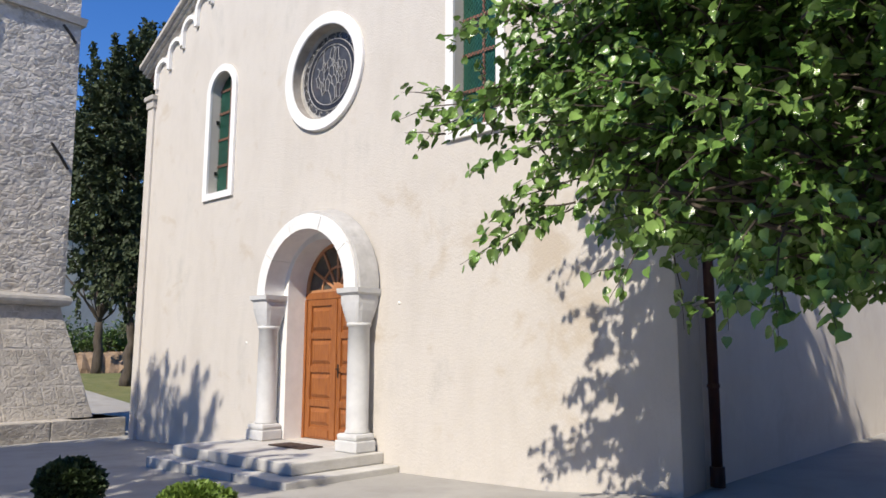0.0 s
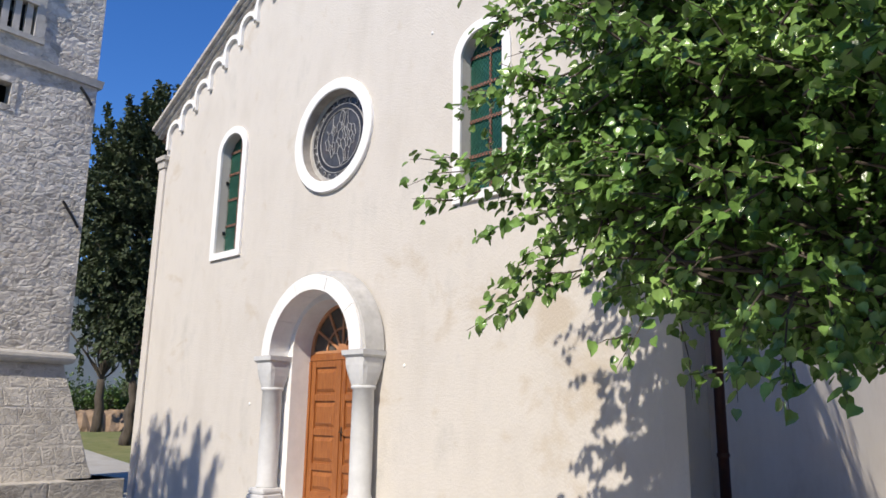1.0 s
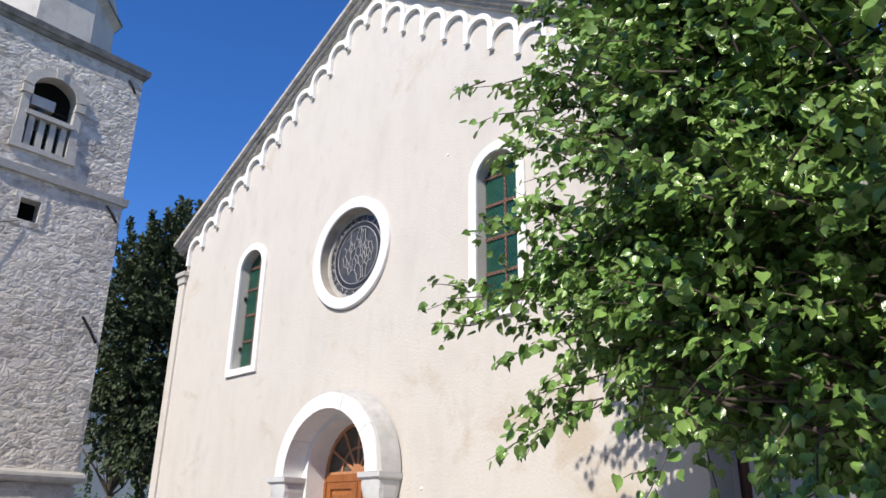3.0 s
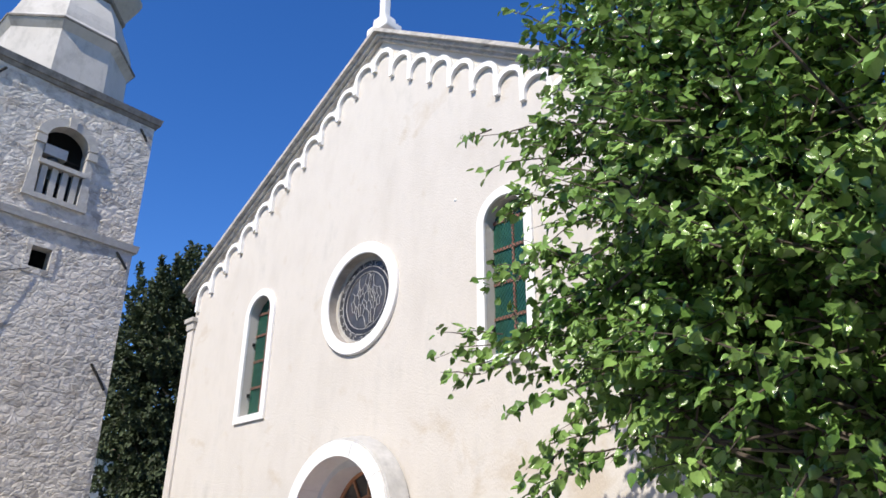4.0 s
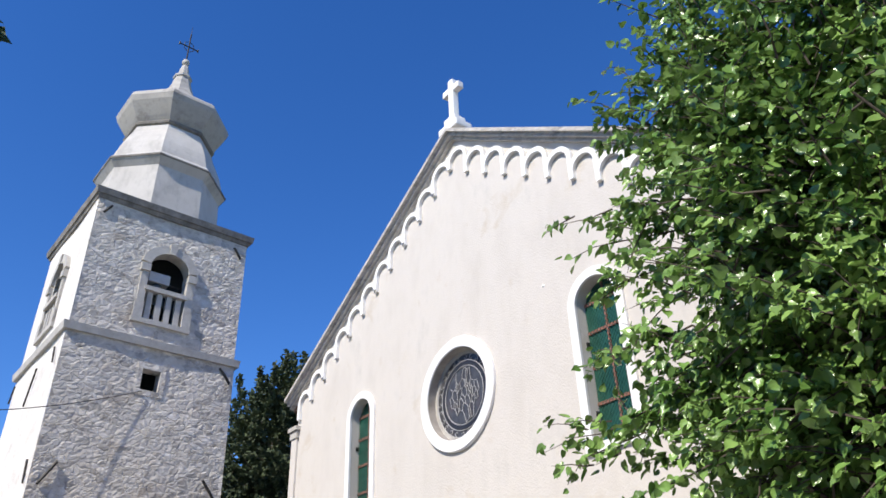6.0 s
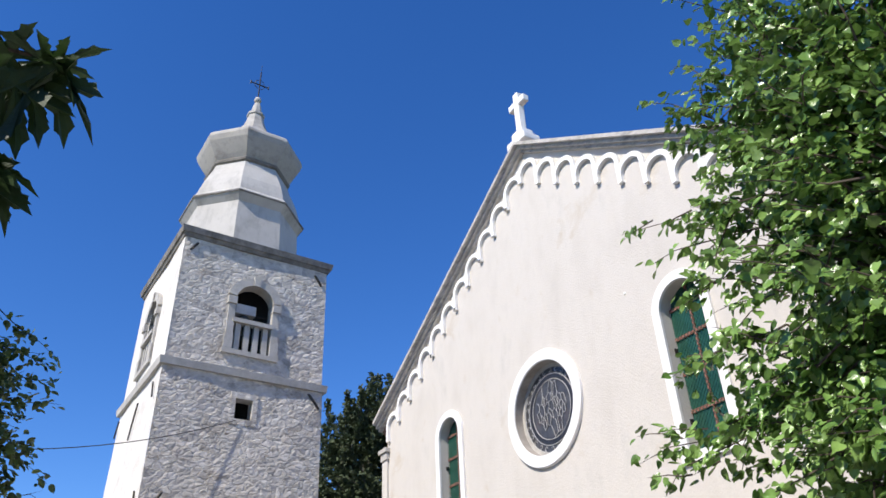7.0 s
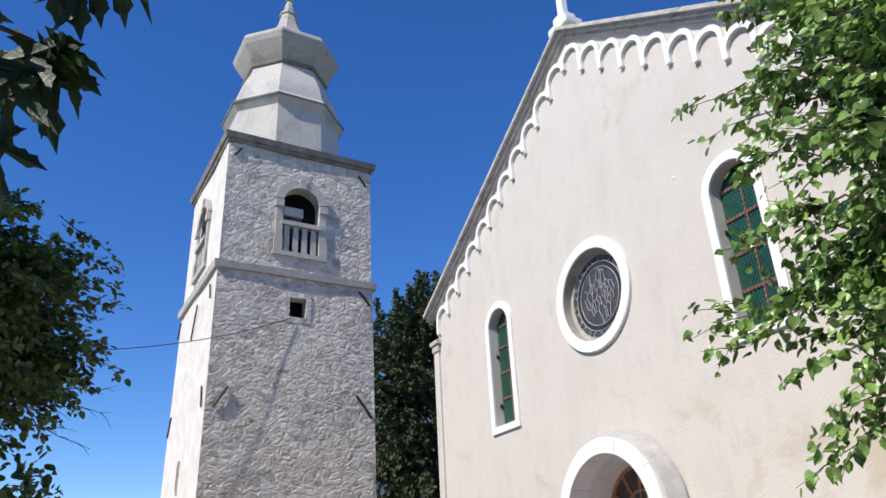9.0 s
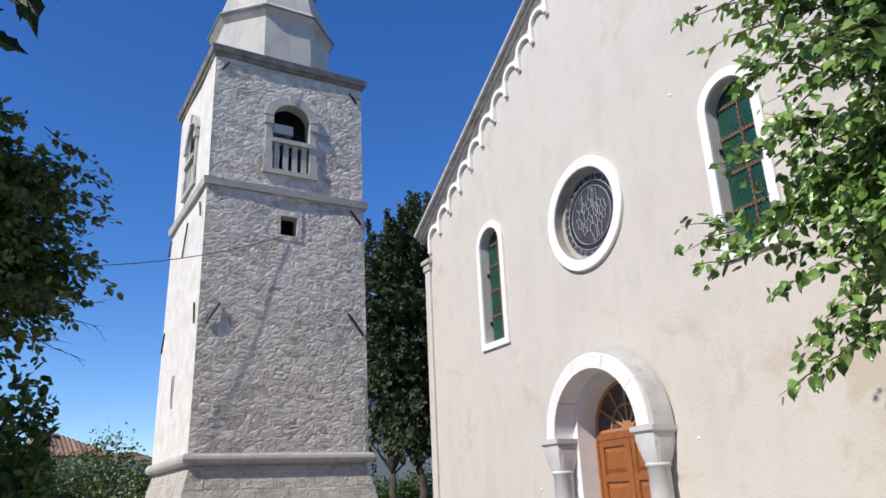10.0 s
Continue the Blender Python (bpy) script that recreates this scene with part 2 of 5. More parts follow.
OAK = material("dark_oak_foliage", (0.026, 0.042, 0.016), (0.066, 0.090, 0.038), 1.0, 0.75, 0.0, sheer=0.15, island=0.4)
LAUREL = material("mid_green_foliage", (0.045, 0.09, 0.018), (0.09, 0.15, 0.035), 1.0, 0.5, sheer=0.2, island=0.4)
WALNUT = material("fine_green_foliage", (0.075, 0.11, 0.026), (0.17, 0.225, 0.065), 1.0, 0.42, sheer=0.22, island=0.4)
BOX_DARK = material("dark_box_foliage", (0.025, 0.045, 0.015), (0.05, 0.08, 0.025), 2.0, 0.6, sheer=0.15, island=0.35)
BOX_LIGHT = material("light_box_foliage", (0.10, 0.17, 0.025), (0.19, 0.28, 0.05), 2.0, 0.55, sheer=0.25, island=0.3)
TILE = material("terracotta_tile", (0.19, 0.105, 0.072), (0.30, 0.175, 0.125), 4.0, 0.9, 0.3, 40, island=0.4)
FAR_WALL = material("pale_house_render", (0.62, 0.60, 0.56), (0.72, 0.70, 0.66), 1.0, 0.9)
FAR_STONE = material("far_house_stone", (0.34, 0.31, 0.27), (0.46, 0.43, 0.38), 2.0, 0.95, 0.5, 20)
TERRACOTTA = material("planter_stone", (0.38, 0.37, 0.35), (0.50, 0.49, 0.46), 4.0, 0.85, 0.2)
EARTH = material("bare_earth_bank", (0.20, 0.135, 0.085), (0.33, 0.235, 0.16), 3.0, 0.95, 0.8, 25, spots=(0.14, 0.13, 0.06))
RUBBER = material("cable_sheath", (0.02, 0.02, 0.022), (0.04, 0.04, 0.042), 10.0, 0.6)


# ---- building helpers ----
def part(name, bm, mat, parent=None, label="", smooth=False):
    """Links a bmesh as one mesh object, under a thing or a part."""
    me = bpy.data.meshes.new(name)
    bmesh.ops.recalc_face_normals(bm, faces=bm.faces)
    bm.to_mesh(me)
    bm.free()
    if smooth:
        for p in me.polygons:
            p.use_smooth = True
    me.materials.append(mat)
    ob = new(name, me)
    ob.parent = parent
    return tagged(ob, label)


def soup(name, verts, faces, mat, parent=None, label="", smooth=False):
    me = bpy.data.meshes.new(name)
    me.from_pydata(verts, [], faces)
    me.update()
    if smooth:
        for p in me.polygons:
            p.use_smooth = True
    me.materials.append(mat)
    ob = new(name, me)
    ob.parent = parent
    return tagged(ob, label)


def root(name, place=(0, 0, 0), turn=0.0):
    ob = new(name)
    ob.matrix_world = pose(*place, 0, 0, turn)
    return ob


def box(x0, x1, y0, y1, z0, z1, bevel=0.0, bm=None):
    """A block, its edges eased by bevel; added to bm where given."""
    b = bmesh.new()
    bmesh.ops.create_cube(b, size=1)
    for v in b.verts:
        v.co = Vector(((x0 + x1) / 2 + v.co.x * (x1 - x0), (y0 + y1) / 2 + v.co.y * (y1 - y0), (z0 + z1) / 2 + v.co.z * (z1 - z0)))
    if bevel:
        bmesh.ops.bevel(b, geom=b.edges[:], offset=bevel, segments=2, affect="EDGES", profile=0.6)
    if bm is None:
        return b
    tmp = bpy.data.meshes.new("tmp")
    b.to_mesh(tmp)
    b.free()
    bm.from_mesh(tmp)
    bpy.data.meshes.remove(tmp)
    return bm


def plate(outer, holes, a, b, place):
    """A slab with holes: outlines in (u, v), from depth a to depth b; place(u, v, depth) gives the point."""
    from mathutils.geometry import tessellate_polygon
    loops = [outer] + list(holes)
    flat = [p for lp in loops for p in lp]
    tris = tessellate_polygon([[Vector((u, v, 0)) for u, v in lp] for lp in loops])
    bm = bmesh.new()
    va = [bm.verts.new(place(u, v, a)) for u, v in flat]
    vb = [bm.verts.new(place(u, v, b)) for u, v in flat]
    for t in tris:
        for vs in (va, vb):
            try:
                bm.faces.new([vs[i] for i in t])
            except ValueError:
                pass
    k = 0
    for lp in loops:
        for i in range(len(lp)):
            i0, i1 = k + i, k + (i + 1) % len(lp)
            bm.faces.new((va[i0], va[i1], vb[i1], vb[i0]))
        k += len(lp)
    return bm


def facade(u, v, d):
    return Vector((u, d, v))


def arc(cx, cz, r, a0, a1, n=24):
    return [(cx + r * math.cos(radians(a0 + (a1 - a0) * i / n)), cz + r * math.sin(radians(a0 + (a1 - a0) * i / n))) for i in range(n + 1)]


def arched(cx, half, z0, zs, n=24):
    """The outline of a round-headed opening."""
    return [(cx - half, z0), (cx + half, z0)] + arc(cx, zs, half, 0, 180, n)


def tube(points, radii, sides=7, bm=None):
    """A round bar through the points, tapering by radii."""
    bm = bm or bmesh.new()
    pts = [Vector(p) for p in points]
    if not hasattr(radii, "__len__"):
        radii = [radii] * len(pts)
    rings = []
    for i, p in enumerate(pts):
        d = (pts[min(i + 1, len(pts) - 1)] - pts[max(i - 1, 0)]).normalized()
        u = d.orthogonal().normalized() if not rings else (u - d * u.dot(d)).normalized()
        w = d.cross(u)
        rings.append([bm.verts.new(p + radii[i] * (math.cos(2 * math.pi * k / sides) * u + math.sin(2 * math.pi * k / sides) * w)) for k in range(sides)])
    for a, b in zip(rings, rings[1:]):
        for k in range(sides):
            bm.faces.new((a[k], a[(k + 1) % sides], b[(k + 1) % sides], b[k]))
    bm.faces.new(rings[0])
    bm.faces.new(rings[-1])
    return bm


def lathe(profile, sides=24, cx=0.0, cy=0.0, start=0.0):
    """A turned body from (radius, height) pairs."""
    bm = bmesh.new()
    rings = []
    for r, z in profile:
        rings.append([bm.verts.new((cx + r * math.cos(start + 2 * math.pi * k / sides), cy + r * math.sin(start + 2 * math.pi * k / sides), z)) for k in range(sides)])
    for a, b in zip(rings, rings[1:]):
        for k in range(sides):
            bm.faces.new((a[k], a[(k + 1) % sides], b[(k + 1) % sides], b[k]))
    bm.faces.new(rings[0])
    bm.faces.new(rings[-1])
    return bm


def ribbon(path, width, d0, d1, place):
    """A flat band of a width along a path in the wall's plane, from depth d0 to d1."""
    pts = [Vector((*p, 0)) for p in path]
    left, right = [], []
    for i, p in enumerate(pts):
        d = (pts[min(i + 1, len(pts) - 1)] - pts[max(i - 1, 0)]).normalized()
        nrm = Vector((-d.y, d.x, 0)) * width / 2
        left.append((p + nrm)[:2])
        right.append((p - nrm)[:2])
    bm = bmesh.new()
    rows = [[bm.verts.new(place(u, v, d)) for u, v in side] for side in (left, right) for d in (d0, d1)]
    lf, lb, rf, rb = rows
    for i in range(len(pts) - 1):
        for a, b in ((lf, rf), (rb, lb), (lb, lf), (rf, rb)):
            bm.faces.new((a[i], a[i + 1], b[i + 1], b[i]))
    for i in (0, -1):
        bm.faces.new((lf[i], rf[i], rb[i], lb[i]))
    return bm


# ---- ground ----
def ground_z(x, y):
    bank = 0.09 * min(10.0, max(0.0, -14.0 - x)) * min(1.0, max(0.0, (y - 1.0) / 3.0))
    side = min(1.0, max(0.0, (x - 4.2) / 1.3))                  # the side path lies a little higher
    return -0.335 + 0.018 * min(8.0, max(-10.0, x)) + 0.12 * side + bank


def spaced(lo, hi, near, step):
    far = [lo, lo / 2, lo / 5, lo / 12] + list(np.arange(-near, near + 0.01, step)) + [hi / 12, hi / 5, hi / 2, hi]
    return sorted(set(round(float(v), 3) for v in far))


gx, gy = spaced(-1500, 1500, 40, 2.0), spaced(-1500, 1500, 40, 2.0)
gv = [(x, y, ground_z(x, y) - 0.05) for y in gy for x in gx]
gf = [(j * len(gx) + i, j * len(gx) + i + 1, (j + 1) * len(gx) + i + 1, (j + 1) * len(gx) + i) for j in range(len(gy) - 1) for i in range(len(gx) - 1)]
tagged(soup("ground", gv, gf, GRASS), "dry lawn with bare earth reaching to the distance", "ground", kind="structure")
px, py = [-22 + i for i in range(37)], [-20 + i for i in range(25)] + [4.6]
pv = [(x, y, ground_z(x, y)) for y in py for x in px]
pf = [(j * len(px) + i, j * len(px) + i + 1, (j + 1) * len(px) + i + 1, (j + 1) * len(px) + i) for j in range(len(py) - 1) for i in range(len(px) - 1)]
k0 = len(pv)                                           # strip along the side wall
sx_, sy_ = [5.0 + i for i in range(10)], [4.6 + 2 * i for i in range(14)]
pv += [(x, y, ground_z(x, y)) for y in sy_ for x in sx_]
pf += [(k0 + j * 10 + i, k0 + j * 10 + i + 1, k0 + (j + 1) * 10 + i + 1, k0 + (j + 1) * 10 + i) for j in range(13) for i in range(9)]
tagged(soup("pavement", pv, pf, PAVING), "pale worn concrete paving of the churchyard", "pavement", kind="structure")

# added wall, out of view, that keeps sky light off the side wall
tagged(part("sky_block_east", box(10.2, 10.7, 0.5, 24.0, -0.6, 5.6, 0.03), FAR_STONE), "tall unseen wall added to cut sky light on the side path", "wall", kind="structure")

# plain walls added behind the path, unseen, to deepen the shadows
tagged(part("sky_block_south", box(-8.0, 28.0, -26.0, -25.4, -0.6, 9.0, 0.03), FAR_STONE), "plain unseen wall added to block low southern sky", "wall", kind="structure")
tagged(part("sky_block_southeast", box(15.0, 15.5, -25.3, 0.3, -0.6, 6.5, 0.03), FAR_STONE), "plain unseen wall added to block low eastern sky", "wall", kind="structure")

# ---- church ----
church = tagged(root("church"), "small pale plastered church with gabled front and round window", "church")
HALF, EAVE, APEX, RIDGE_X = 5.55, 6.88, 10.45, 0.2
SLOPE = {-1: 0.605, 1: 0.675}
WIN = (-2.95, 3.0)
ROSE_X, ROSE_Z, DOOR_Z, SPRING = -0.05, 5.565, -0.07, 2.17
rose_hole = arc(ROSE_X, ROSE_Z, 0.76, 0, 360, 48)[:-1]
holes = [arched(cx, 0.355, 4.07, 5.97) for cx in WIN] + [rose_hole, arched(0, 0.80, DOOR_Z, SPRING)]
outline = [(-HALF, -0.9), (HALF, -0.9), (HALF, EAVE + 0.07), (RIDGE_X, APEX + 0.14), (-HALF, EAVE + 0.22)]
part("front_wall", plate(outline, holes, 0, 0.55, facade), PLASTER, church)
LONG = 19.0
for sx in (-1, 1):
    part("side_wall", box(min(sx * HALF, sx * (HALF - 0.5)), max(sx * HALF, sx * (HALF - 0.5)), 0.553, LONG, -0.9, EAVE - 0.1), PLASTER_OLD, church,
         "cream limewashed side wall")
part("rear_wall", plate(outline, [], LONG, LONG + 0.5, facade), PLASTER_OLD, church)
for sx in (-1, 1):
    sl = [(sx * (HALF + 0.28), EAVE - 0.02), (RIDGE_X, APEX + 0.16), (RIDGE_X, APEX + 0.26), (sx * (HALF + 0.28), EAVE + 0.08)]
    part("roof", plate(sl, [], 0.02, LONG + 0.6, facade), TILE, church, "terracotta tiled roof slope")
    # stepped raking cornice along the gable
    for lo, hi, out in ((0.13, 0.19, -0.08), (0.193, 0.26, -0.15), (0.263, 0.34, -0.23)):
        ex = HALF + 0.30
        run = ex - sx * RIDGE_X
        sl = [(sx * ex, APEX + lo - SLOPE[sx] * run), (RIDGE_X, APEX + lo), (RIDGE_X, APEX + hi), (sx * ex, APEX + hi - SLOPE[sx] * run)]
        part("cornice", plate(sl, [], out, 0.018, facade), CORNICE, church, "weathered stone raking cornice")
# blind arches that climb the gable
ARCH_X, TOP_Z = 0.05, 9.935
for sx, step_x, rake, tall in ((-1, 0.50, 0.61, 0.31), (1, 0.483, 0.665, 0.43)):
    dz = step_x * rake
    for i in range(12):
        xo, xi = ARCH_X + sx * step_x * (i + 1), ARCH_X + sx * step_x * i
        zo, zi = TOP_Z - dz * (i + 1), TOP_Z - dz * i
        if abs(xo) > HALF - 0.05:
            continue
        r = step_x / 2
        zc = zo + tall
        a0, a1 = (0, 180) if xo > xi else (180, 0)
        lift = 0.0015 * (i % 2) + (0.0007 if sx > 0 else 0)
        pth = [(xo, zo), (xo, zc - 0.1)] + arc((xo + xi) / 2, zc, r, a0, a1, 14) + [(xi, zi + 0.05)]
        part("blind_arch", ribbon(pth, 0.085, -0.07 - lift, -0.002, facade), WHITE_STONE, church)
part("blind_arch", ribbon([(ARCH_X, TOP_Z), (ARCH_X, TOP_Z + 0.3)], 0.098, -0.074, -0.002, facade), WHITE_STONE, church)
# corner pilasters with moulded caps
for sx in (-1, 1):
    x0, x1 = sorted((sx * (HALF + (0.17 if sx < 0 else 0.03)), sx * (HALF - (0.06 if sx < 0 else 0.22))))
    part("pilaster", box(x0, x1, -0.05, 0.20, -0.9, 6.2, 0.012), PLASTER, church)
    cap = box(x0 - 0.03, x1 + 0.03, -0.08, 0.22, 6.2, 6.36, 0.015)
    box(x0 - 0.07, x1 + 0.07, -0.12, 0.24, 6.362, 6.46, 0.015, cap)
    part("pilaster_cap", cap, GREY_STONE, church)
# stone cross on the apex
cross = box(RIDGE_X - 0.28, RIDGE_X + 0.28, -0.18, 0.22, APEX + 0.30, APEX + 0.46, 0.03)
box(RIDGE_X - 0.17, RIDGE_X + 0.17, -0.13, 0.17, APEX + 0.455, APEX + 0.66, 0.04, cross)
box(RIDGE_X - 0.075, RIDGE_X + 0.075, -0.06, 0.09, APEX + 0.65, APEX + 1.67, 0.02, cross)
box(RIDGE_X - 0.25, RIDGE_X + 0.25, -0.058, 0.088, APEX + 1.34, APEX + 1.49, 0.02, cross)
part("gable_cross", cross, WHITE_STONE, church, "white stone cross on the gable")

# arched side windows
def church_window(cx):
    win = part("arched_window", plate([(cx - 0.485, 3.95), (cx + 0.485, 3.95)] + arc(cx, 5.97, 0.485, 0, 180),
                                      [arched(cx, 0.352, 4.07, 5.97)], -0.045, -0.002, facade), WHITE_STONE, church, "white stone surround of an arched window")
    part("pane", plate(arched(cx, 0.353, 4.072, 5.97), [], 0.18, 0.195, facade), GREEN_GLASS, win, "green glass behind wire mesh")
    part("window_sill", box(cx - 0.353, cx + 0.353, 0.0, 0.18, 4.04, 4.085, 0.006), WHITE_STONE, win)
    for z in (4.62, 5.12, 5.62, 6.05):
        part("glazing_bar", box(cx - 0.35, cx + 0.35, 0.155, 0.177, z - 0.022, z + 0.022), RUST, win, "rust-red iron bar")
    part("glazing_bar", box(cx - 0.016, cx + 0.016, 0.158, 0.178, 4.08, 6.3), RUST, win, "rust-red iron bar")
    mesh = bmesh.new()
    for k in range(-48, 30):
        for s in (1, -1):
            c = 5.1 + k * 0.075
            pts = []
            for u in (-0.34, 0.34):
                pts.append((u, c + s * u * 1.3))
            # trim the wire to the opening
            seg = []
            for j in range(13):
                u = -0.34 + 0.68 * j / 12
                v = c + s * u * 1.3
                top = 5.97 + math.sqrt(max(0, 0.34 ** 2 - u * u))
                if 4.09 < v < top:
                    seg.append((cx + u, 0.148, v))
            if len(seg) > 1:
                tube([seg[0], seg[-1]], 0.0035, 3, mesh)
    part("wire_mesh", mesh, GREEN_GLASS, win)
    part("hinge", box(cx - 0.352, cx - 0.335, 0.10, 0.16, 4.45, 4.52), IRON, win)
    part("hinge", box(cx - 0.352, cx - 0.335, 0.10, 0.16, 5.42, 5.49), IRON, win)


for cx in WIN:
    church_window(cx)

# round window with leaded glass
ringbm = bmesh.new()
prof = [(0.757, 0.0), (0.757, -0.048), (0.765, -0.056), (0.93, -0.060), (0.94, -0.050), (0.94, -0.002)]
loops = [[ringbm.verts.new((ROSE_X + r * math.cos(2 * math.pi * k / 72), y, ROSE_Z + r * math.sin(2 * math.pi * k / 72))) for k in range(72)] for r, y in prof]
for a, b in zip(loops, loops[1:]):
    for k in range(72):
        ringbm.faces.new((a[k], a[(k + 1) % 72], b[(k + 1) % 72], b[k]))
rose = part("round_window", ringbm, WHITE_STONE, church, "round window with white stone ring and leaded glass")
# dark lining: the recess's shade is put into its colour
liner = bmesh.new()
loops = [[liner.verts.new((ROSE_X + r * math.cos(2 * math.pi * k / 72), y, ROSE_Z + r * math.sin(2 * math.pi * k / 72))) for k in range(72)] for r, y in ((0.7565, -0.03), (0.752, -0.03), (0.745, 0.12), (0.7565, 0.12))]
for a, c in zip(loops, loops[1:]):
    for k in range(72):
        liner.faces.new((a[k], a[(k + 1) % 72], c[(k + 1) % 72], c[k]))
part("reveal_lining", liner, REVEAL, rose, "plaster reveal darkened for its shade")
part("reveal", plate(arc(ROSE_X, ROSE_Z, 0.758, 0, 360, 60)[:-1], [arc(ROSE_X, ROSE_Z, 0.69, 0, 360, 60)[:-1]], 0.115, 0.20, facade), GREY_STONE, rose)
part("glass", plate(arc(ROSE_X, ROSE_Z, 0.72, 0, 360, 60)[:-1], [], 0.14, 0.155, facade), DARK_GLASS, rose, "dark stained glass")
part("glass_border", plate(arc(ROSE_X, ROSE_Z, 0.56, 0, 360, 60)[:-1], [arc(ROSE_X, ROSE_Z, 0.50, 0, 360, 60)[:-1]], 0.125, 0.138, facade), BLACK_RING, rose)
lead = bmesh.new()
rr = random.Random(4)
def came(pts, w=0.011, bm=lead):
    tube([(ROSE_X + u, 0.13, ROSE_Z + v) for u, v in pts], w, 5, bm)
for r in (0.485, 0.575, 0.685):
    came([(r * math.cos(2 * math.pi * k / 48), r * math.sin(2 * math.pi * k / 48)) for k in range(49)], 0.008)
for k in range(26):                                  # scrollwork in the border
    a = 2 * math.pi * k / 26
    pts = []
    for j in range(8):
        b = j / 7 * 4.6
        q = 0.045 * (1 - 0.09 * j)
        pts.append(((0.628 + q * math.cos(b)) * math.cos(a + q * math.sin(b) / 0.63 * (1 if k % 2 else -1)),
                    (0.628 + q * math.cos(b)) * math.sin(a + q * math.sin(b) / 0.63 * (1 if k % 2 else -1))))
    came(pts, 0.0065)
# irregular panes of the middle field: the lead runs between the cells of scattered points
seeds = [Vector((0.80 * math.sqrt(rr.random()) * math.cos(a), 0.46 * math.sqrt(rr.random()) * math.sin(a))) for a in (rr.uniform(0, 6.28) for _ in range(46))]
cells = delaunay_2d_cdt(seeds + [Vector((1.3 * math.cos(k), 0.75 * math.sin(k))) for k in (2 * math.pi * q / 14 for q in range(14))], [], [], 0, 1e-6)
edge_hubs = {}
for tri in cells[2]:
    a, b, c = (cells[0][q] for q in tri)
    hub = Vector(((a.x + b.x + c.x) / 5.2, (a.y + b.y + c.y) / 3))
    for p, q in ((0, 1), (1, 2), (2, 0)):
        edge_hubs.setdefault(tuple(sorted((tri[p], tri[q]))), []).append(hub)
for pair in edge_hubs.values():
    if len(pair) == 2 and pair[0].length < 0.49 and pair[1].length < 0.49:
        mid = (pair[0] + pair[1]) / 2 + Vector((rr.uniform(-0.012, 0.012), rr.uniform(-0.012, 0.012)))
        came([tuple(pair[0]), tuple(mid), tuple(pair[1])], 0.0055)
part("lead_came", lead, LEAD, rose, "pale lead tracery")

# portal
PORTAL_X, CROWN = 0.06, 2.105
part("door_reveal", plate([(-0.98, DOOR_Z), (-0.98, SPRING)] + arc(0, SPRING, 0.98, 180, 0, 30) + [(0.98, DOOR_Z), (0.75, DOOR_Z)] + arc(0, SPRING, 0.75, 0, 180, 30) + [(-0.75, DOOR_Z)],
                          [], -0.03, 0.40, facade), WHITE_STONE, church, "white stone inner door surround")
ANG = [0, 34, 70, 110, 146, 180]
for a0, a1 in zip(ANG, ANG[1:]):                      # voussoirs of the projecting arch
    g = 0.25
    bm = bmesh.new()
    n = 10
    sec = [(0.92, -0.39), (1.125, -0.39), (1.14, -0.375), (1.14, -0.031), (0.92, -0.031)]
    rings = []
    for k in range(n + 1):
        a = radians(a0 + g + (a1 - a0 - 2 * g) * k / n)
        rings.append([bm.verts.new((PORTAL_X + r * math.cos(a), y, CROWN + r * math.sin(a))) for r, y in sec])
    for p, q in zip(rings, rings[1:]):
        for k in range(len(sec)):
            bm.faces.new((p[k], p[(k + 1) % len(sec)], q[(k + 1) % len(sec)], q[k]))
    bm.faces.new(rings[0])
    bm.faces.new(rings[-1])
    part("voussoir", bm, WHITE_STONE, church)
# back of the arch, greyer than the voussoirs
bm = bmesh.new()
hood = [(1.142, -0.33), (1.185, -0.32), (1.24, -0.09), (1.25, -0.032), (1.142, -0.032)]
rings = [[bm.verts.new((PORTAL_X + r * math.cos(math.pi * k / 48), y, CROWN + r * math.sin(math.pi * k / 48))) for r, y in hood] for k in range(49)]
for p, q in zip(rings, rings[1:]):
    for k in range(len(hood)):
        bm.faces.new((p[k], p[(k + 1) % len(hood)], q[(k + 1) % len(hood)], q[k]))
bm.faces.new(rings[0])
bm.faces.new(rings[-1])
part("arch_hood", bm, HOOD, church, "grey back of the portal arch")
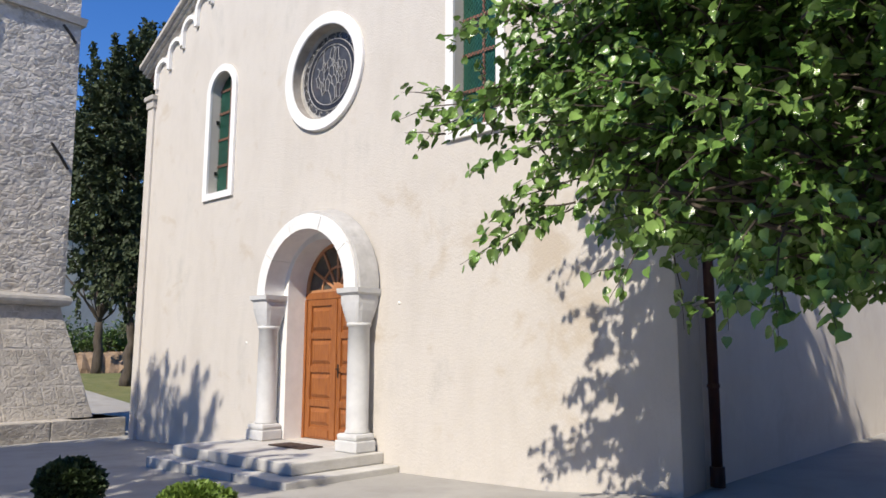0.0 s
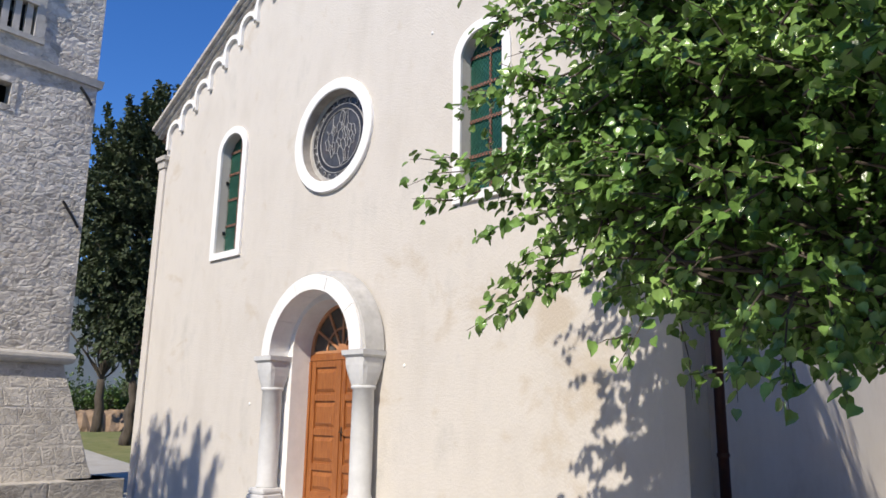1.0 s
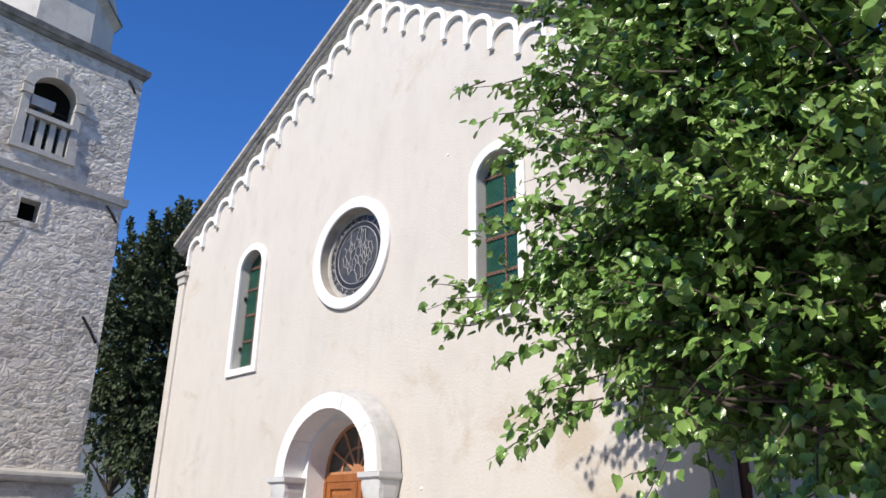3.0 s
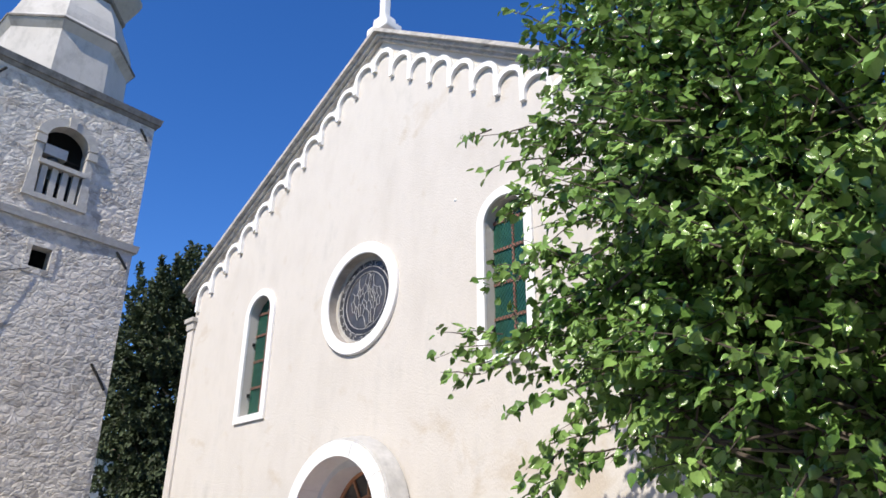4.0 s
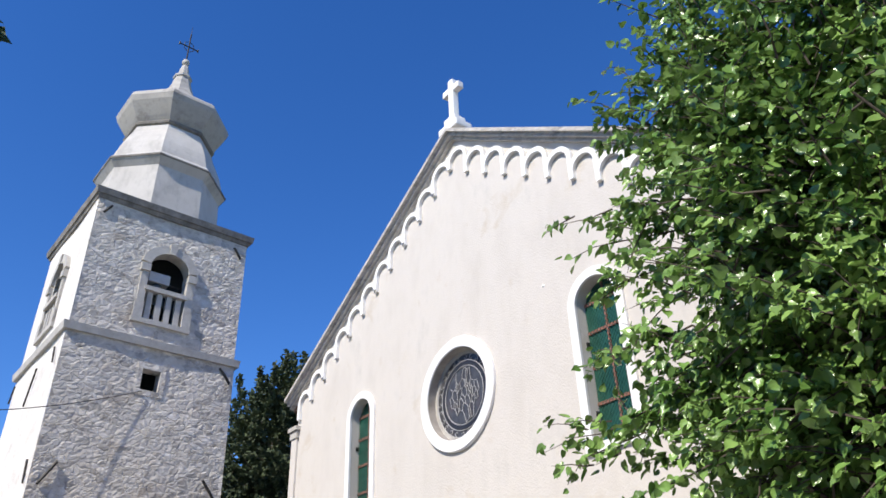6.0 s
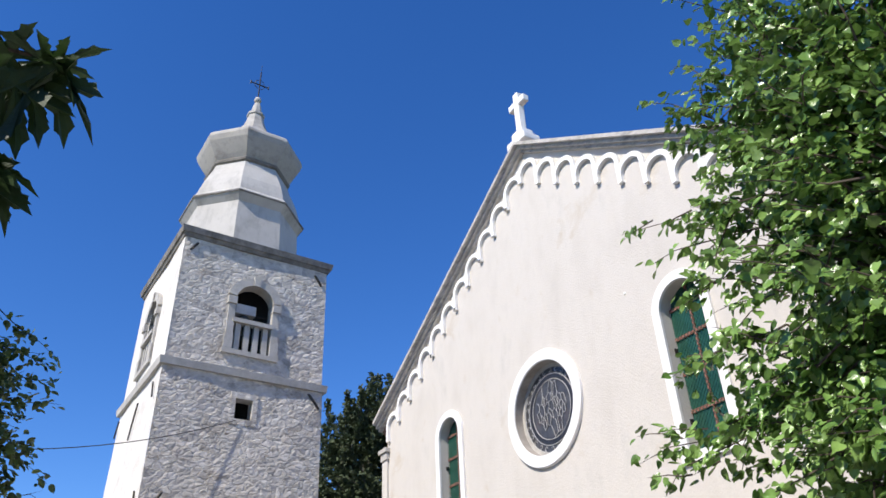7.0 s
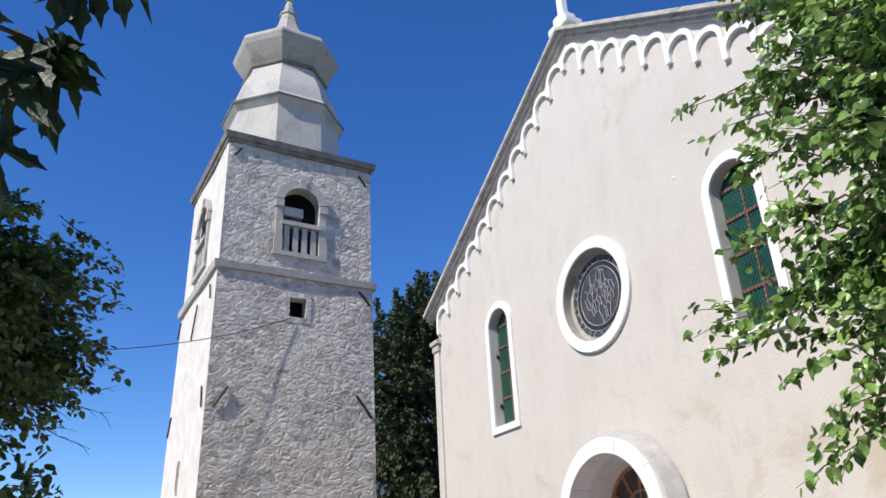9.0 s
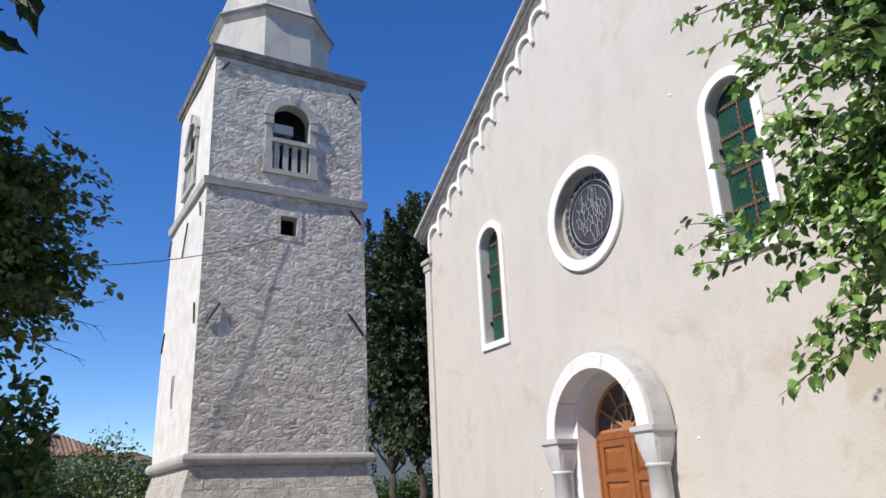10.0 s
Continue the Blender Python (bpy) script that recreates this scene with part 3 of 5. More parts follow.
for sx in (-1, 1):
    cx, cy = PORTAL_X + sx * 1.04, -0.20
    col = part("column", lathe([(0.165, DOOR_Z + 0.235), (0.165, DOOR_Z + 0.26), (0.150, DOOR_Z + 0.29), (0.152, 0.9), (0.146, 1.575), (0.168, 1.59), (0.172, 1.615), (0.160, 1.63)], 28, cx, cy),
               PORTAL_STONE, church, "white stone portal column", True)
    base = box(cx - 0.215, cx + 0.215, cy - 0.205, cy + 0.15, DOOR_Z, DOOR_Z + 0.15, 0.02)
    box(cx - 0.2, cx + 0.2, cy - 0.195, cy + 0.15, DOOR_Z + 0.148, DOOR_Z + 0.238, 0.04, base)
    part("column_base", base, PORTAL_STONE, col)
    cap = bmesh.new()
    lv = [(0.145, 1.627, 8.0), (0.16, 1.695, 5.0), (0.178, 1.795, 2.6), (0.188, 1.895, 1.0), (0.192, 2.0, 1.0)]
    rings = []
    for r, z, rnd in lv:
        ring = []
        for k in range(24):
            a = 2 * math.pi * k / 24
            c, s = math.cos(a), math.sin(a)
            e = 2.0 + 10.0 / rnd
            q = r / (abs(c) ** e + abs(s) ** e) ** (1 / e)
            ring.append(cap.verts.new((cx + q * c, min(cy + q * s, -0.004), z)))
        rings.append(ring)
    for p, q in zip(rings, rings[1:]):
        for k in range(24):
            cap.faces.new((p[k], p[(k + 1) % 24], q[(k + 1) % 24], q[k]))
    cap.faces.new(rings[-1])
    part("capital", cap, PORTAL_STONE, col)
    imp = bmesh.new()
    lo = [(-0.178, -0.185), (0.178, -0.185), (0.178, 0.195), (-0.178, 0.195)]
    rings = []
    for grow, z in ((0.0, 2.0), (0.04, 2.035), (0.045, 2.10)):
        rings.append([imp.verts.new((cx + u + grow * (1 if u > 0 else -1), cy + v - (grow if v < 0 else 0), z)) for u, v in lo])
    for p, q in zip(rings, rings[1:]):
        for k in range(4):
            imp.faces.new((p[k], p[(k + 1) % 4], q[(k + 1) % 4], q[k]))
    imp.faces.new(rings[0])
    imp.faces.new(rings[-1])
    part("impost", imp, PORTAL_STONE, col)

# double wooden door with fanlight
door = part("door", box(-0.75, 0.75, 0.31, 0.37, 2.05, 2.16, 0.012), WOOD, church, "varnished panelled double door with fanlight")
for sx in (-1, 1):
    x0, x1 = sorted((sx * 0.012, sx * 0.70))
    leaf = part("door_leaf", box(x0, x1, 0.345, 0.375, DOOR_Z + 0.01, 2.05, 0.0), WOOD, door)
    stx = [(x0, x0 + 0.10), (x1 - 0.10, x1)]
    for a, b in stx:
        part("stile", box(a, b, 0.318, 0.347, DOOR_Z + 0.01, 2.05, 0.006), WOOD, leaf)
    zs = [DOOR_Z + 0.01, 0.47, 0.98, 1.49, 2.05]
    for k, z in enumerate(zs):
        za = z if k == 0 else z - 0.05
        zb = z + 0.17 if k == 0 else (z + 0.05 if k < 4 else z)
        if k == 4:
            za = z - 0.10
        part("rail", box(x0 + 0.102, x1 - 0.102, 0.32, 0.347, za, zb, 0.005), WOOD, leaf)
    for za, zb in ((0.14, 0.39), (0.55, 0.90), (1.06, 1.41), (1.57, 1.92)):
        pn = bmesh.new()
        o, i_ = [(x0 + 0.108, za), (x1 - 0.108, za), (x1 - 0.108, zb), (x0 + 0.108, zb)], 0.055
        r0 = [pn.verts.new((u, 0.346, v)) for u, v in o]
        r1 = [pn.verts.new((u + (i_ if u < (x0 + x1) / 2 else -i_), 0.317, v + (i_ if v < (za + zb) / 2 else -i_))) for u, v in o]
        for k in range(4):
            pn.faces.new((r0[k], r0[(k + 1) % 4], r1[(k + 1) % 4], r1[k]))
        pn.faces.new(r1)
        part("panel", pn, WOOD, leaf, "raised wooden panel")
    part("kick_rail", box(x0 + 0.11, x1 - 0.11, 0.306, 0.32, DOOR_Z + 0.04, DOOR_Z + 0.14, 0.004), WOOD, leaf)
    j0, j1 = sorted((sx * 0.703, sx * 0.752))
    part("door_frame", box(j0, j1, 0.30, 0.38, DOOR_Z, 2.048, 0.006), WOOD, door)
part("cover_strip", box(-0.03, 0.03, 0.300, 0.317, DOOR_Z + 0.02, 2.045, 0.006), WOOD, door)
lock = part("lock_plate", box(0.055, 0.085, 0.310, 0.317, 0.86, 1.06, 0.002), IRON, door, "dark iron lock plate")
part("door_handle", tube([(0.07, 0.312, 0.99), (0.07, 0.27, 0.99), (0.16, 0.265, 0.985)], 0.009, 8), IRON, lock)
fan = part("fanlight_frame", plate([(-0.75, 2.162)] + arc(0, SPRING, 0.75, 180, 0, 30) + [(0.75, 2.162)],
                                   [[(-0.69, 2.2)] + arc(0, SPRING + 0.01, 0.69, 177, 3, 30) + [(0.69, 2.2)]], 0.32, 0.37, facade), FRAME_WOOD, door)
part("fanlight_pane", plate([(-0.72, 2.17)] + arc(0, SPRING, 0.72, 180, 0, 30) + [(0.72, 2.17)], [], 0.35, 0.356, facade), PANE, door, "dusty fanlight glass")
for a in (30, 60, 90, 120, 150):
    part("muntin", ribbon([(0.12 * math.cos(radians(a)), 2.17 + 0.12 * math.sin(radians(a))), (0.70 * math.cos(radians(a)), 2.17 + 0.70 * math.sin(radians(a)))], 0.038, 0.325, 0.352, facade), FRAME_WOOD, fan)
part("muntin", ribbon(arc(0, 2.17, 0.37, 0, 180, 24), 0.032, 0.329, 0.351, facade), FRAME_WOOD, fan)
part("muntin", plate([(-0.13, 2.163)] + arc(0, 2.165, 0.13, 180, 0, 14) + [(0.13, 2.163)], [], 0.322, 0.352, facade), FRAME_WOOD, fan)
# small white fixing plates on the plaster
for u, v in ((-1.87, 1.39), (1.67, 1.89), (2.07, 6.59)):
    part("wall_plate", lathe([(0.022, -0.002), (0.022, 0.008), (0.016, 0.014), (0.008, 0.016)], 12), WHITE_STONE, church, "small white fixing plate").matrix_local = pose(u, 0, v, 90, 0, 0)
# rain pipe on the side wall
pipe = part("downpipe", tube([(HALF + 0.09, 0.62, ground_z(6, 0) + 0.05), (HALF + 0.09, 0.62, EAVE - 0.1)], 0.055, 14), PIPE, church, "red-brown metal rain pipe", True)
for z in (0.9, 2.7, 4.5):
    part("pipe_clip", tube([(HALF + 0.09, 0.62, z - 0.02), (HALF + 0.09, 0.62, z + 0.02)], 0.065, 14), PIPE, pipe)
part("pipe_shoe", tube([(HALF + 0.09, 0.62, ground_z(6, 0) + 0.0), (HALF + 0.09, 0.62, ground_z(6, 0) + 0.2)], 0.075, 14), PIPE, pipe)

# ---- entrance steps ----
steps = tagged(root("entrance_steps"), "worn pale stone entrance steps before the portal", "steps")
for x0, x1, y0, z1, z0 in ((-1.35, 1.42, -1.50, DOOR_Z - 0.004, -0.217), (-1.52, 1.72, -1.80, -0.22, -0.5)):
    nb = 3
    for k in range(nb):
        a, b = x0 + (x1 - x0) * k / nb + 0.003, x0 + (x1 - x0) * (k + 1) / nb - 0.003
        part("step_slab", box(a, b, y0, -0.004 if z1 > -0.1 else -0.006, z0, z1, 0.018), STEP, steps)
doormat = tagged(part("doormat", box(-0.30, 0.45, -0.62, -0.24, DOOR_Z - 0.002, DOOR_Z + 0.014, 0.004), MAT), "dark brown fibre doormat lying on the landing", "doormat")

# ---- bell tower ----
TOWER_AT = (-9.366, -2.821, 0.23)
TOWER_SCALE, TOWER_TURN = 0.803, 2.55
tower = tagged(root("bell_tower", TOWER_AT, TOWER_TURN), "square rubble-stone bell tower with pale octagonal onion spire", "bell tower")
tower.scale = (0.794, 0.794, TOWER_SCALE)
TW, BASE = 2.43, 2.40                                  # half width of the shaft, underside of the lower ledge


def on_east(u, v, d):
    """The wall that faces +x of the tower: u along it, v up, d outwards."""
    return Vector((d, u, v))


def on_south(u, v, d):
    return Vector((u, -d, v))


def rubble_wall(name, z0, z1, h0, h1, place, openings, seed, relief=0.015, step=0.036):
    """A wall of uneven stones in mortar as real relief; openings are kept clear."""
    rng = np.random.default_rng(seed)
    nu, nz = int(2 * h0 / step), int((z1 - z0) / step)
    uu, vv = np.meshgrid(np.linspace(-1, 1, nu + 1), np.linspace(z0, z1, nz + 1))
    half = h0 + (h1 - h0) * (vv - z0) / (z1 - z0)
    uw = uu * half
    cw, ch = 0.235, 0.145
    cu, cv = int(2 * h0 / cw) + 4, int((z1 - z0) / ch) + 4
    ju, jv = rng.uniform(-0.42, 0.42, (cv, cu)), rng.uniform(-0.38, 0.38, (cv, cu))
    tall = rng.uniform(0.15, 1.0, (cv, cu)) ** 1.3
    ci, ri = np.floor((uw + h0) / cw).astype(int) + 1, np.floor((vv - z0) / ch).astype(int) + 1
    f1, f2, hh = np.full(uw.shape, 9.0), np.full(uw.shape, 9.0), np.zeros(uw.shape)
    for dr in (-1, 0, 1):
        for dc in (-1, 0, 1):
            r, c = np.clip(ri + dr, 0, cv - 1), np.clip(ci + dc, 0, cu - 1)
            sx = ((c - 1 + 0.5 + ju[r, c] + 0.5 * (r % 2)) * cw - h0)
            sz = (r - 1 + 0.5 + jv[r, c]) * ch + z0
            d = np.hypot((uw - sx) / 1.45, vv - sz)
            near = d < f1
            f2 = np.where(near, f1, np.minimum(f2, d))
            hh = np.where(near, tall[r, c], hh)
            f1 = np.where(near, d, f1)
    rise = np.clip((f2 - f1) / 0.035, 0, 1)
    rise = rise * rise * (3 - 2 * rise)
    rough = rng.normal(0, 1, uw.shape)
    rough = (rough + np.roll(rough, 1, 0) + np.roll(rough, 1, 1) + np.roll(rough, (1, 1), (0, 1))) / 4
    wob = 0.02 * np.sin(uw * 1.7 + seed) * np.sin(vv * 0.9 + 2 * seed)
    bare = 0.45 + 0.55 * np.sin(uw * 2.3 + 1.3 * np.sin(vv * 1.1) + seed) * np.sin(vv * 1.9 + seed)
    out = half + relief * rise * hh * (0.45 + 0.55 * bare) + (0.004 if relief > 0.01 else 0.003) * rough + wob
    edge = np.minimum(1, (1 - np.abs(uu)) * h0 / 0.10)
    out = half + (out - half) * (0.25 + 0.75 * edge)
    verts = [place(float(uw[j, i]), float(vv[j, i]), float(out[j, i])) for j in range(nz + 1) for i in range(nu + 1)]
    faces = []
    for j in range(nz):
        for i in range(nu):
            u, v = (uw[j, i] + uw[j + 1, i + 1]) / 2, (vv[j, i] + vv[j + 1, i + 1]) / 2
            if any(abs(u - c) < hw and a < v < b and not (v > b - hw and round_ and math.hypot(u - c, v - (b - hw)) > hw) for c, hw, a, b, round_ in openings):
                continue
            k = j * (nu + 1) + i
            faces.append((k, k + 1, k + nu + 2, k + nu + 1))
    # south faces take the paler copy: sunlight put into the colour
    return soup(name, verts, faces, RUBBLE if place is on_east else RUBBLE_SUNLIT, tower, "rough rubble-stone wall face" if place is on_east else "pale wall face, its sunlight put into the colour")


BELL = (0.0, 0.63, 10.82, 13.20, True)
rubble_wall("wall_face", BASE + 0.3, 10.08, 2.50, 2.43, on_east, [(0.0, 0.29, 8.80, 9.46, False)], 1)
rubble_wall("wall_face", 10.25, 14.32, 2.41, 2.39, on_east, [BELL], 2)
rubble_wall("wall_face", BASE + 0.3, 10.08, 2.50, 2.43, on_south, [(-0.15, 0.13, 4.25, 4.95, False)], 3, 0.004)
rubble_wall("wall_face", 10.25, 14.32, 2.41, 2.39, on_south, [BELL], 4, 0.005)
core = box(-2.40, 1.4, -1.4, 2.40, BASE, 14.3)
part("rear_wall", core, RUBBLE, tower)
# near-black slabs and sheets stand in for shade behind the openings
for zf in (10.05, 14.28):
    part("floor_slab", box(-2.2, 2.2, -2.2, 2.2, zf - 0.1, zf), DARK, tower)
part("shade_backing", box(1.402, 1.42, -2.2, 2.2, 8.6, 14.2), DARK, tower)
part("shade_backing", box(-2.2, 1.4, -1.42, -1.402, 4.0, 14.2), DARK, tower)


def ring_course(name, z0, z1, half0, half1, mat, bevel=0.02):
    """Four blocks of a projecting course, mitred at the corners."""
    for k in range(4):
        bm = bmesh.new()
        q = [(-half0, z0), (half0, z0), (half1, z1), (-half1, z1)]
        inn = 1.9
        pts = [(-half0, half0, z0), (half0, half0, z0), (half1, half1, z1), (-half1, half1, z1)]
        ins = [(-inn, inn, z0), (inn, inn, z0), (inn, inn, z1), (-inn, inn, z1)]
        rot = Matrix.Rotation(k * math.pi / 2, 3, "Z")
        a = [bm.verts.new(rot @ Vector((u, -d, z))) for u, d, z in pts]
        b = [bm.verts.new(rot @ Vector((u, -d, z))) for u, d, z in ins]
        for i in range(4):
            bm.faces.new((a[i], a[(i + 1) % 4], b[(i + 1) % 4], b[i]))
        bm.faces.new(a)
        bm.faces.new(b)
        part(name, bm, mat, tower)


ring_course("string_course", 10.06, 10.27, 2.53, 2.56, GREY_STONE)
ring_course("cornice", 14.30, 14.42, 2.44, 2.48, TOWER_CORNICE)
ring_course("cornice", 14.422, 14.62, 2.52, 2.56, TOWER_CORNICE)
# rounded ledge over the battered base
for k in range(4):
    rot = Matrix.Rotation(k * math.pi / 2, 4, "Z")
    prof = [(2.45, 2.41), (2.59, 2.43), (2.64, 2.49), (2.655, 2.56), (2.64, 2.63), (2.59, 2.69), (2.45, 2.715)]
    bm = bmesh.new()
    cols = [[bm.verts.new(rot @ Vector((s * h, -h, z))) for h, z in prof] for s in (-1, 1)]
    for i in range(len(prof) - 1):
        bm.faces.new((cols[0][i], cols[0][i + 1], cols[1][i + 1], cols[1][i]))
    part("ledge", bm, GREY_STONE, tower, "rounded stone ledge")
# battered base of coursed blocks
bb = bmesh.new()
rings = [[bb.verts.new((sx * h, sy * h, z)) for sx, sy in ((-1, -1), (1, -1), (1, 1), (-1, 1))] for h, z in ((3.25, -0.75), (2.44, 2.42))]
for k in range(4):
    bb.faces.new((rings[0][k], rings[0][(k + 1) % 4], rings[1][(k + 1) % 4], rings[1][k]))
part("base_core", bb, MORTAR, tower)
rb = random.Random(11)
for place in (on_east, on_south):
    z = -0.42
    while z < 2.38:
        hgt = min(rb.uniform(0.26, 0.50), 2.40 - z)
        if hgt < 0.12:
            break
        hm = 2.44 + 0.255 * (2.42 - z)
        u = -hm + 0.01
        while u < hm - 0.05:
            w = min(rb.uniform(0.30, 0.95), hm - u - 0.01)
            if hm - u - w < 0.25:
                w = hm - u - 0.01
            bm = bmesh.new()
            g = 0.012
            def corner(uu, zz, push):
                h = 2.44 + 0.255 * (2.42 - zz) + push
                return place(uu * (2.44 + 0.255 * (2.42 - zz)) / hm, zz, h)
            tp = rb.uniform(0.003, 0.016)
            jit = lambda s: rb.uniform(-s, s)
            o = [(u + g, z + g), (u + w / 2, z + g + jit(0.012)), (u + w - g, z + g), (u + w - g, z + hgt - g), (u + w / 2, z + hgt - g + jit(0.012)), (u + g, z + hgt - g)]
            o = [(a + jit(0.022), b + jit(0.022)) for a, b in o]
            back = [bm.verts.new(corner(a, b, -0.03)) for a, b in o]
            cu, cz = u + w / 2, z + hgt / 2
            mid = [bm.verts.new(corner(a, b, tp * 0.6)) for a, b in o]
            front = [bm.verts.new(corner(cu + (a - cu) * 0.93, cz + (b - cz) * 0.90, tp + jit(0.005))) for a, b in o]
            for p, q in ((back, mid), (mid, front)):
                for k in range(6):
                    bm.faces.new((p[k], p[(k + 1) % 6], q[(k + 1) % 6], q[k]))
            cen = bm.verts.new(corner(cu, cz, tp + jit(0.008)))
            for k in range(6):
                bm.faces.new((front[k], front[(k + 1) % 6], cen))
            part("stone_block", bm, BLOCK, tower)
            u += w
        z += hgt
plinth = tagged(root("tower_plinth", TOWER_AT, TOWER_TURN), "low stone kerb platform round the tower foot", "plinth")
plinth.scale = tower.scale
for k in range(4):
    h = 3.75
    for i in range(4):
        bm = box(-h + i * h / 2 + 0.006, -h + (i + 1) * h / 2 - 0.006, -h, -2.4, -1.3, -0.385, 0.03)
        bmesh.ops.transform(bm, matrix=Matrix.Rotation(k * math.pi / 2, 4, "Z"), verts=bm.verts)
        part("kerb_stone", bm, BLOCK, plinth)


def belfry_opening(place, cx=0.0):
    """Arched bell opening with imposts, keystone and a stone balustrade."""
    F, wall_place = 2.41, place
    place = lambda u, v, d: wall_place(1.08 * u, v - 0.16, d)
    win = part("belfry_window", plate([(cx - 0.81, 10.90), (cx + 0.81, 10.90), (cx + 0.81, 11.05), (cx - 0.81, 11.05)], [], F + 0.10, F - 0.25, place), GREY_STONE, tower,
               "arched bell opening with stone balustrade")
    for s in (-1, 1):
        u0, u1 = sorted((cx + s * 0.55, cx + s * 0.75))
        part("jamb", plate([(u0, 11.052), (u1, 11.052), (u1, 12.52), (u0, 12.52)], [], F + 0.07, F - 0.35, place), GREY_STONE, win)
        u0, u1 = sorted((cx + s * 0.54, cx + s * 0.79))
        part("pedestal", plate([(u0, 11.052), (u1, 11.052), (u1, 11.52), (u0, 11.52)], [], F + 0.10, F + 0.065, place), GREY_STONE, win)
        part("impost", plate([(u0, 12.522), (u1, 12.522), (u1, 12.76), (u0, 12.76)], [], F + 0.13, F - 0.35, place), GREY_STONE, win)
        a0, a1 = (8, 81) if s > 0 else (99, 172)
        part("arch_stone", ribbon(arc(cx, 12.73, 0.675, a0, a1, 14), 0.25, F + 0.10, F - 0.35, place), GREY_STONE, win)
    part("keystone", plate([(cx - 0.09, 13.26), (cx + 0.09, 13.26), (cx + 0.105, 13.60), (cx - 0.105, 13.60)], [], F + 0.14, F - 0.3, place), GREY_STONE, win)
    for k in range(4):
        u = cx - 0.40 + 0.267 * k
        part("baluster", plate([(u - 0.075, 11.052), (u + 0.075, 11.052), (u + 0.075, 11.93), (u - 0.075, 11.93)], [], F + 0.02, F - 0.12, place), GREY_STONE, win)
    part("handrail", plate([(cx - 0.60, 11.932), (cx + 0.60, 11.932), (cx + 0.60, 12.07), (cx - 0.60, 12.07)], [], F + 0.12, F - 0.15, place), GREY_STONE, win)


belfry_opening(on_east)
belfry_opening(on_south, -0.1)
# small square window and a slit
part("small_window", plate([(-0.40, 8.68), (0.40, 8.68), (0.40, 9.60), (-0.40, 9.60)], [[(-0.255, 8.84), (0.255, 8.84), (0.255, 9.44), (-0.255, 9.44)]], TW + 0.03, TW - 0.35, on_east), RUBBLE, tower, "square window with plain stone frame")
part("slit_window", plate([(-0.25, 4.15), (-0.03, 4.15), (-0.03, 5.05), (-0.25, 5.05)], [[(-0.20, 4.25), (-0.08, 4.25), (-0.08, 4.95), (-0.20, 4.95)]], 2.52, 2.1, on_south), GREY_STONE, tower)
# iron wall ties
for (u0, v0), (u1, v1) in (((-1.92, 6.62), (-2.26, 6.05)), ((1.86, 6.66), (2.34, 6.02)), ((1.94, 9.92), (2.30, 9.50)), ((1.95, 14.1), (2.2, 13.75)), ((-2.0, 14.15), (-2.2, 13.85))):
    f = 2.51 if v0 < 10 else 2.42
    bar = tube([on_east(u0, v0, f), on_east((u0 + u1) / 2, (v0 + v1) / 2, f + 0.03), on_east(u1, v1, f + 0.01)], 0.038, 6)
    part("wall_tie", bar, IRON, tower, "black iron wall tie")
for (u0, v0), (u1, v1) in (((-2.10, 6.7), (-2.32, 6.1)), ((2.0, 6.7), (2.2, 6.1)), ((-2.1, 9.8), (-2.3, 9.3)), ((1.9, 9.7), (2.15, 9.2)), ((0.35, 9.6), (-0.05, 8.6))):
    part("wall_tie", tube([on_south(u0, v0, 2.49), on_south(u1, v1, 2.51)], 0.028, 6), IRON, tower, "black iron wall tie")
# octagonal spire
def octagon(profile, name, mat=SPIRE, label="", parent=tower):
    return part(name, lathe([(r / math.cos(math.pi / 8), z) for r, z in profile], 8, start=math.pi / 8), mat, parent, label)


octagon([(1.94, 14.60), (1.845, 16.62)], "drum", label="pale octagonal drum")
octagon([(1.845, 16.60), (2.02, 16.84), (2.03, 16.90), (2.02, 16.96), (1.92, 17.10)], "lower_roof", label="flared lower roof of the spire")
# narrow band round the eave lip, darker than the roof
octagon([(1.95, 16.855), (2.05, 16.862), (2.058, 16.925), (1.95, 16.975)], "eave_edge", TOWER_CORNICE, "thin dark eave edge")
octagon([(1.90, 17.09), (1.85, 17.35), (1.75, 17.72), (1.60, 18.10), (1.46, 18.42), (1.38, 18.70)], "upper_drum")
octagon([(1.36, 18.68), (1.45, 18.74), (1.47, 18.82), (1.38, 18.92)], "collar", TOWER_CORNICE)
octagon([(1.38, 18.90), (1.50, 19.08), (1.64, 19.32), (1.78, 19.58), (1.84, 19.78), (1.81, 19.92), (1.71, 20.04), (1.50, 20.22), (1.24, 20.40), (0.95, 20.64), (0.70, 20.92), (0.50, 21.28), (0.36, 21.70), (0.28, 22.05)], "onion_dome", DOME, label="onion dome with grey streaks")
octagon([(0.29, 22.04), (0.33, 22.08), (0.33, 22.16), (0.21, 22.22), (0.15, 22.65), (0.11, 22.78)], "lantern_tip")
part("ball", lathe([(0.02, 22.82), (0.12, 22.87), (0.15, 22.97), (0.12, 23.07), (0.02, 23.12)], 14), GREY_STONE, tower, "", True)
rod = tube([(0, 0, 23.05), (0, 0, 24.55)], 0.028, 8)
tube([(0, -0.38, 23.85), (0, 0.38, 23.85)], 0.026, 8, rod)
tube([(0, 0, 24.5), (0, 0, 24.95)], 0.009, 5, rod)
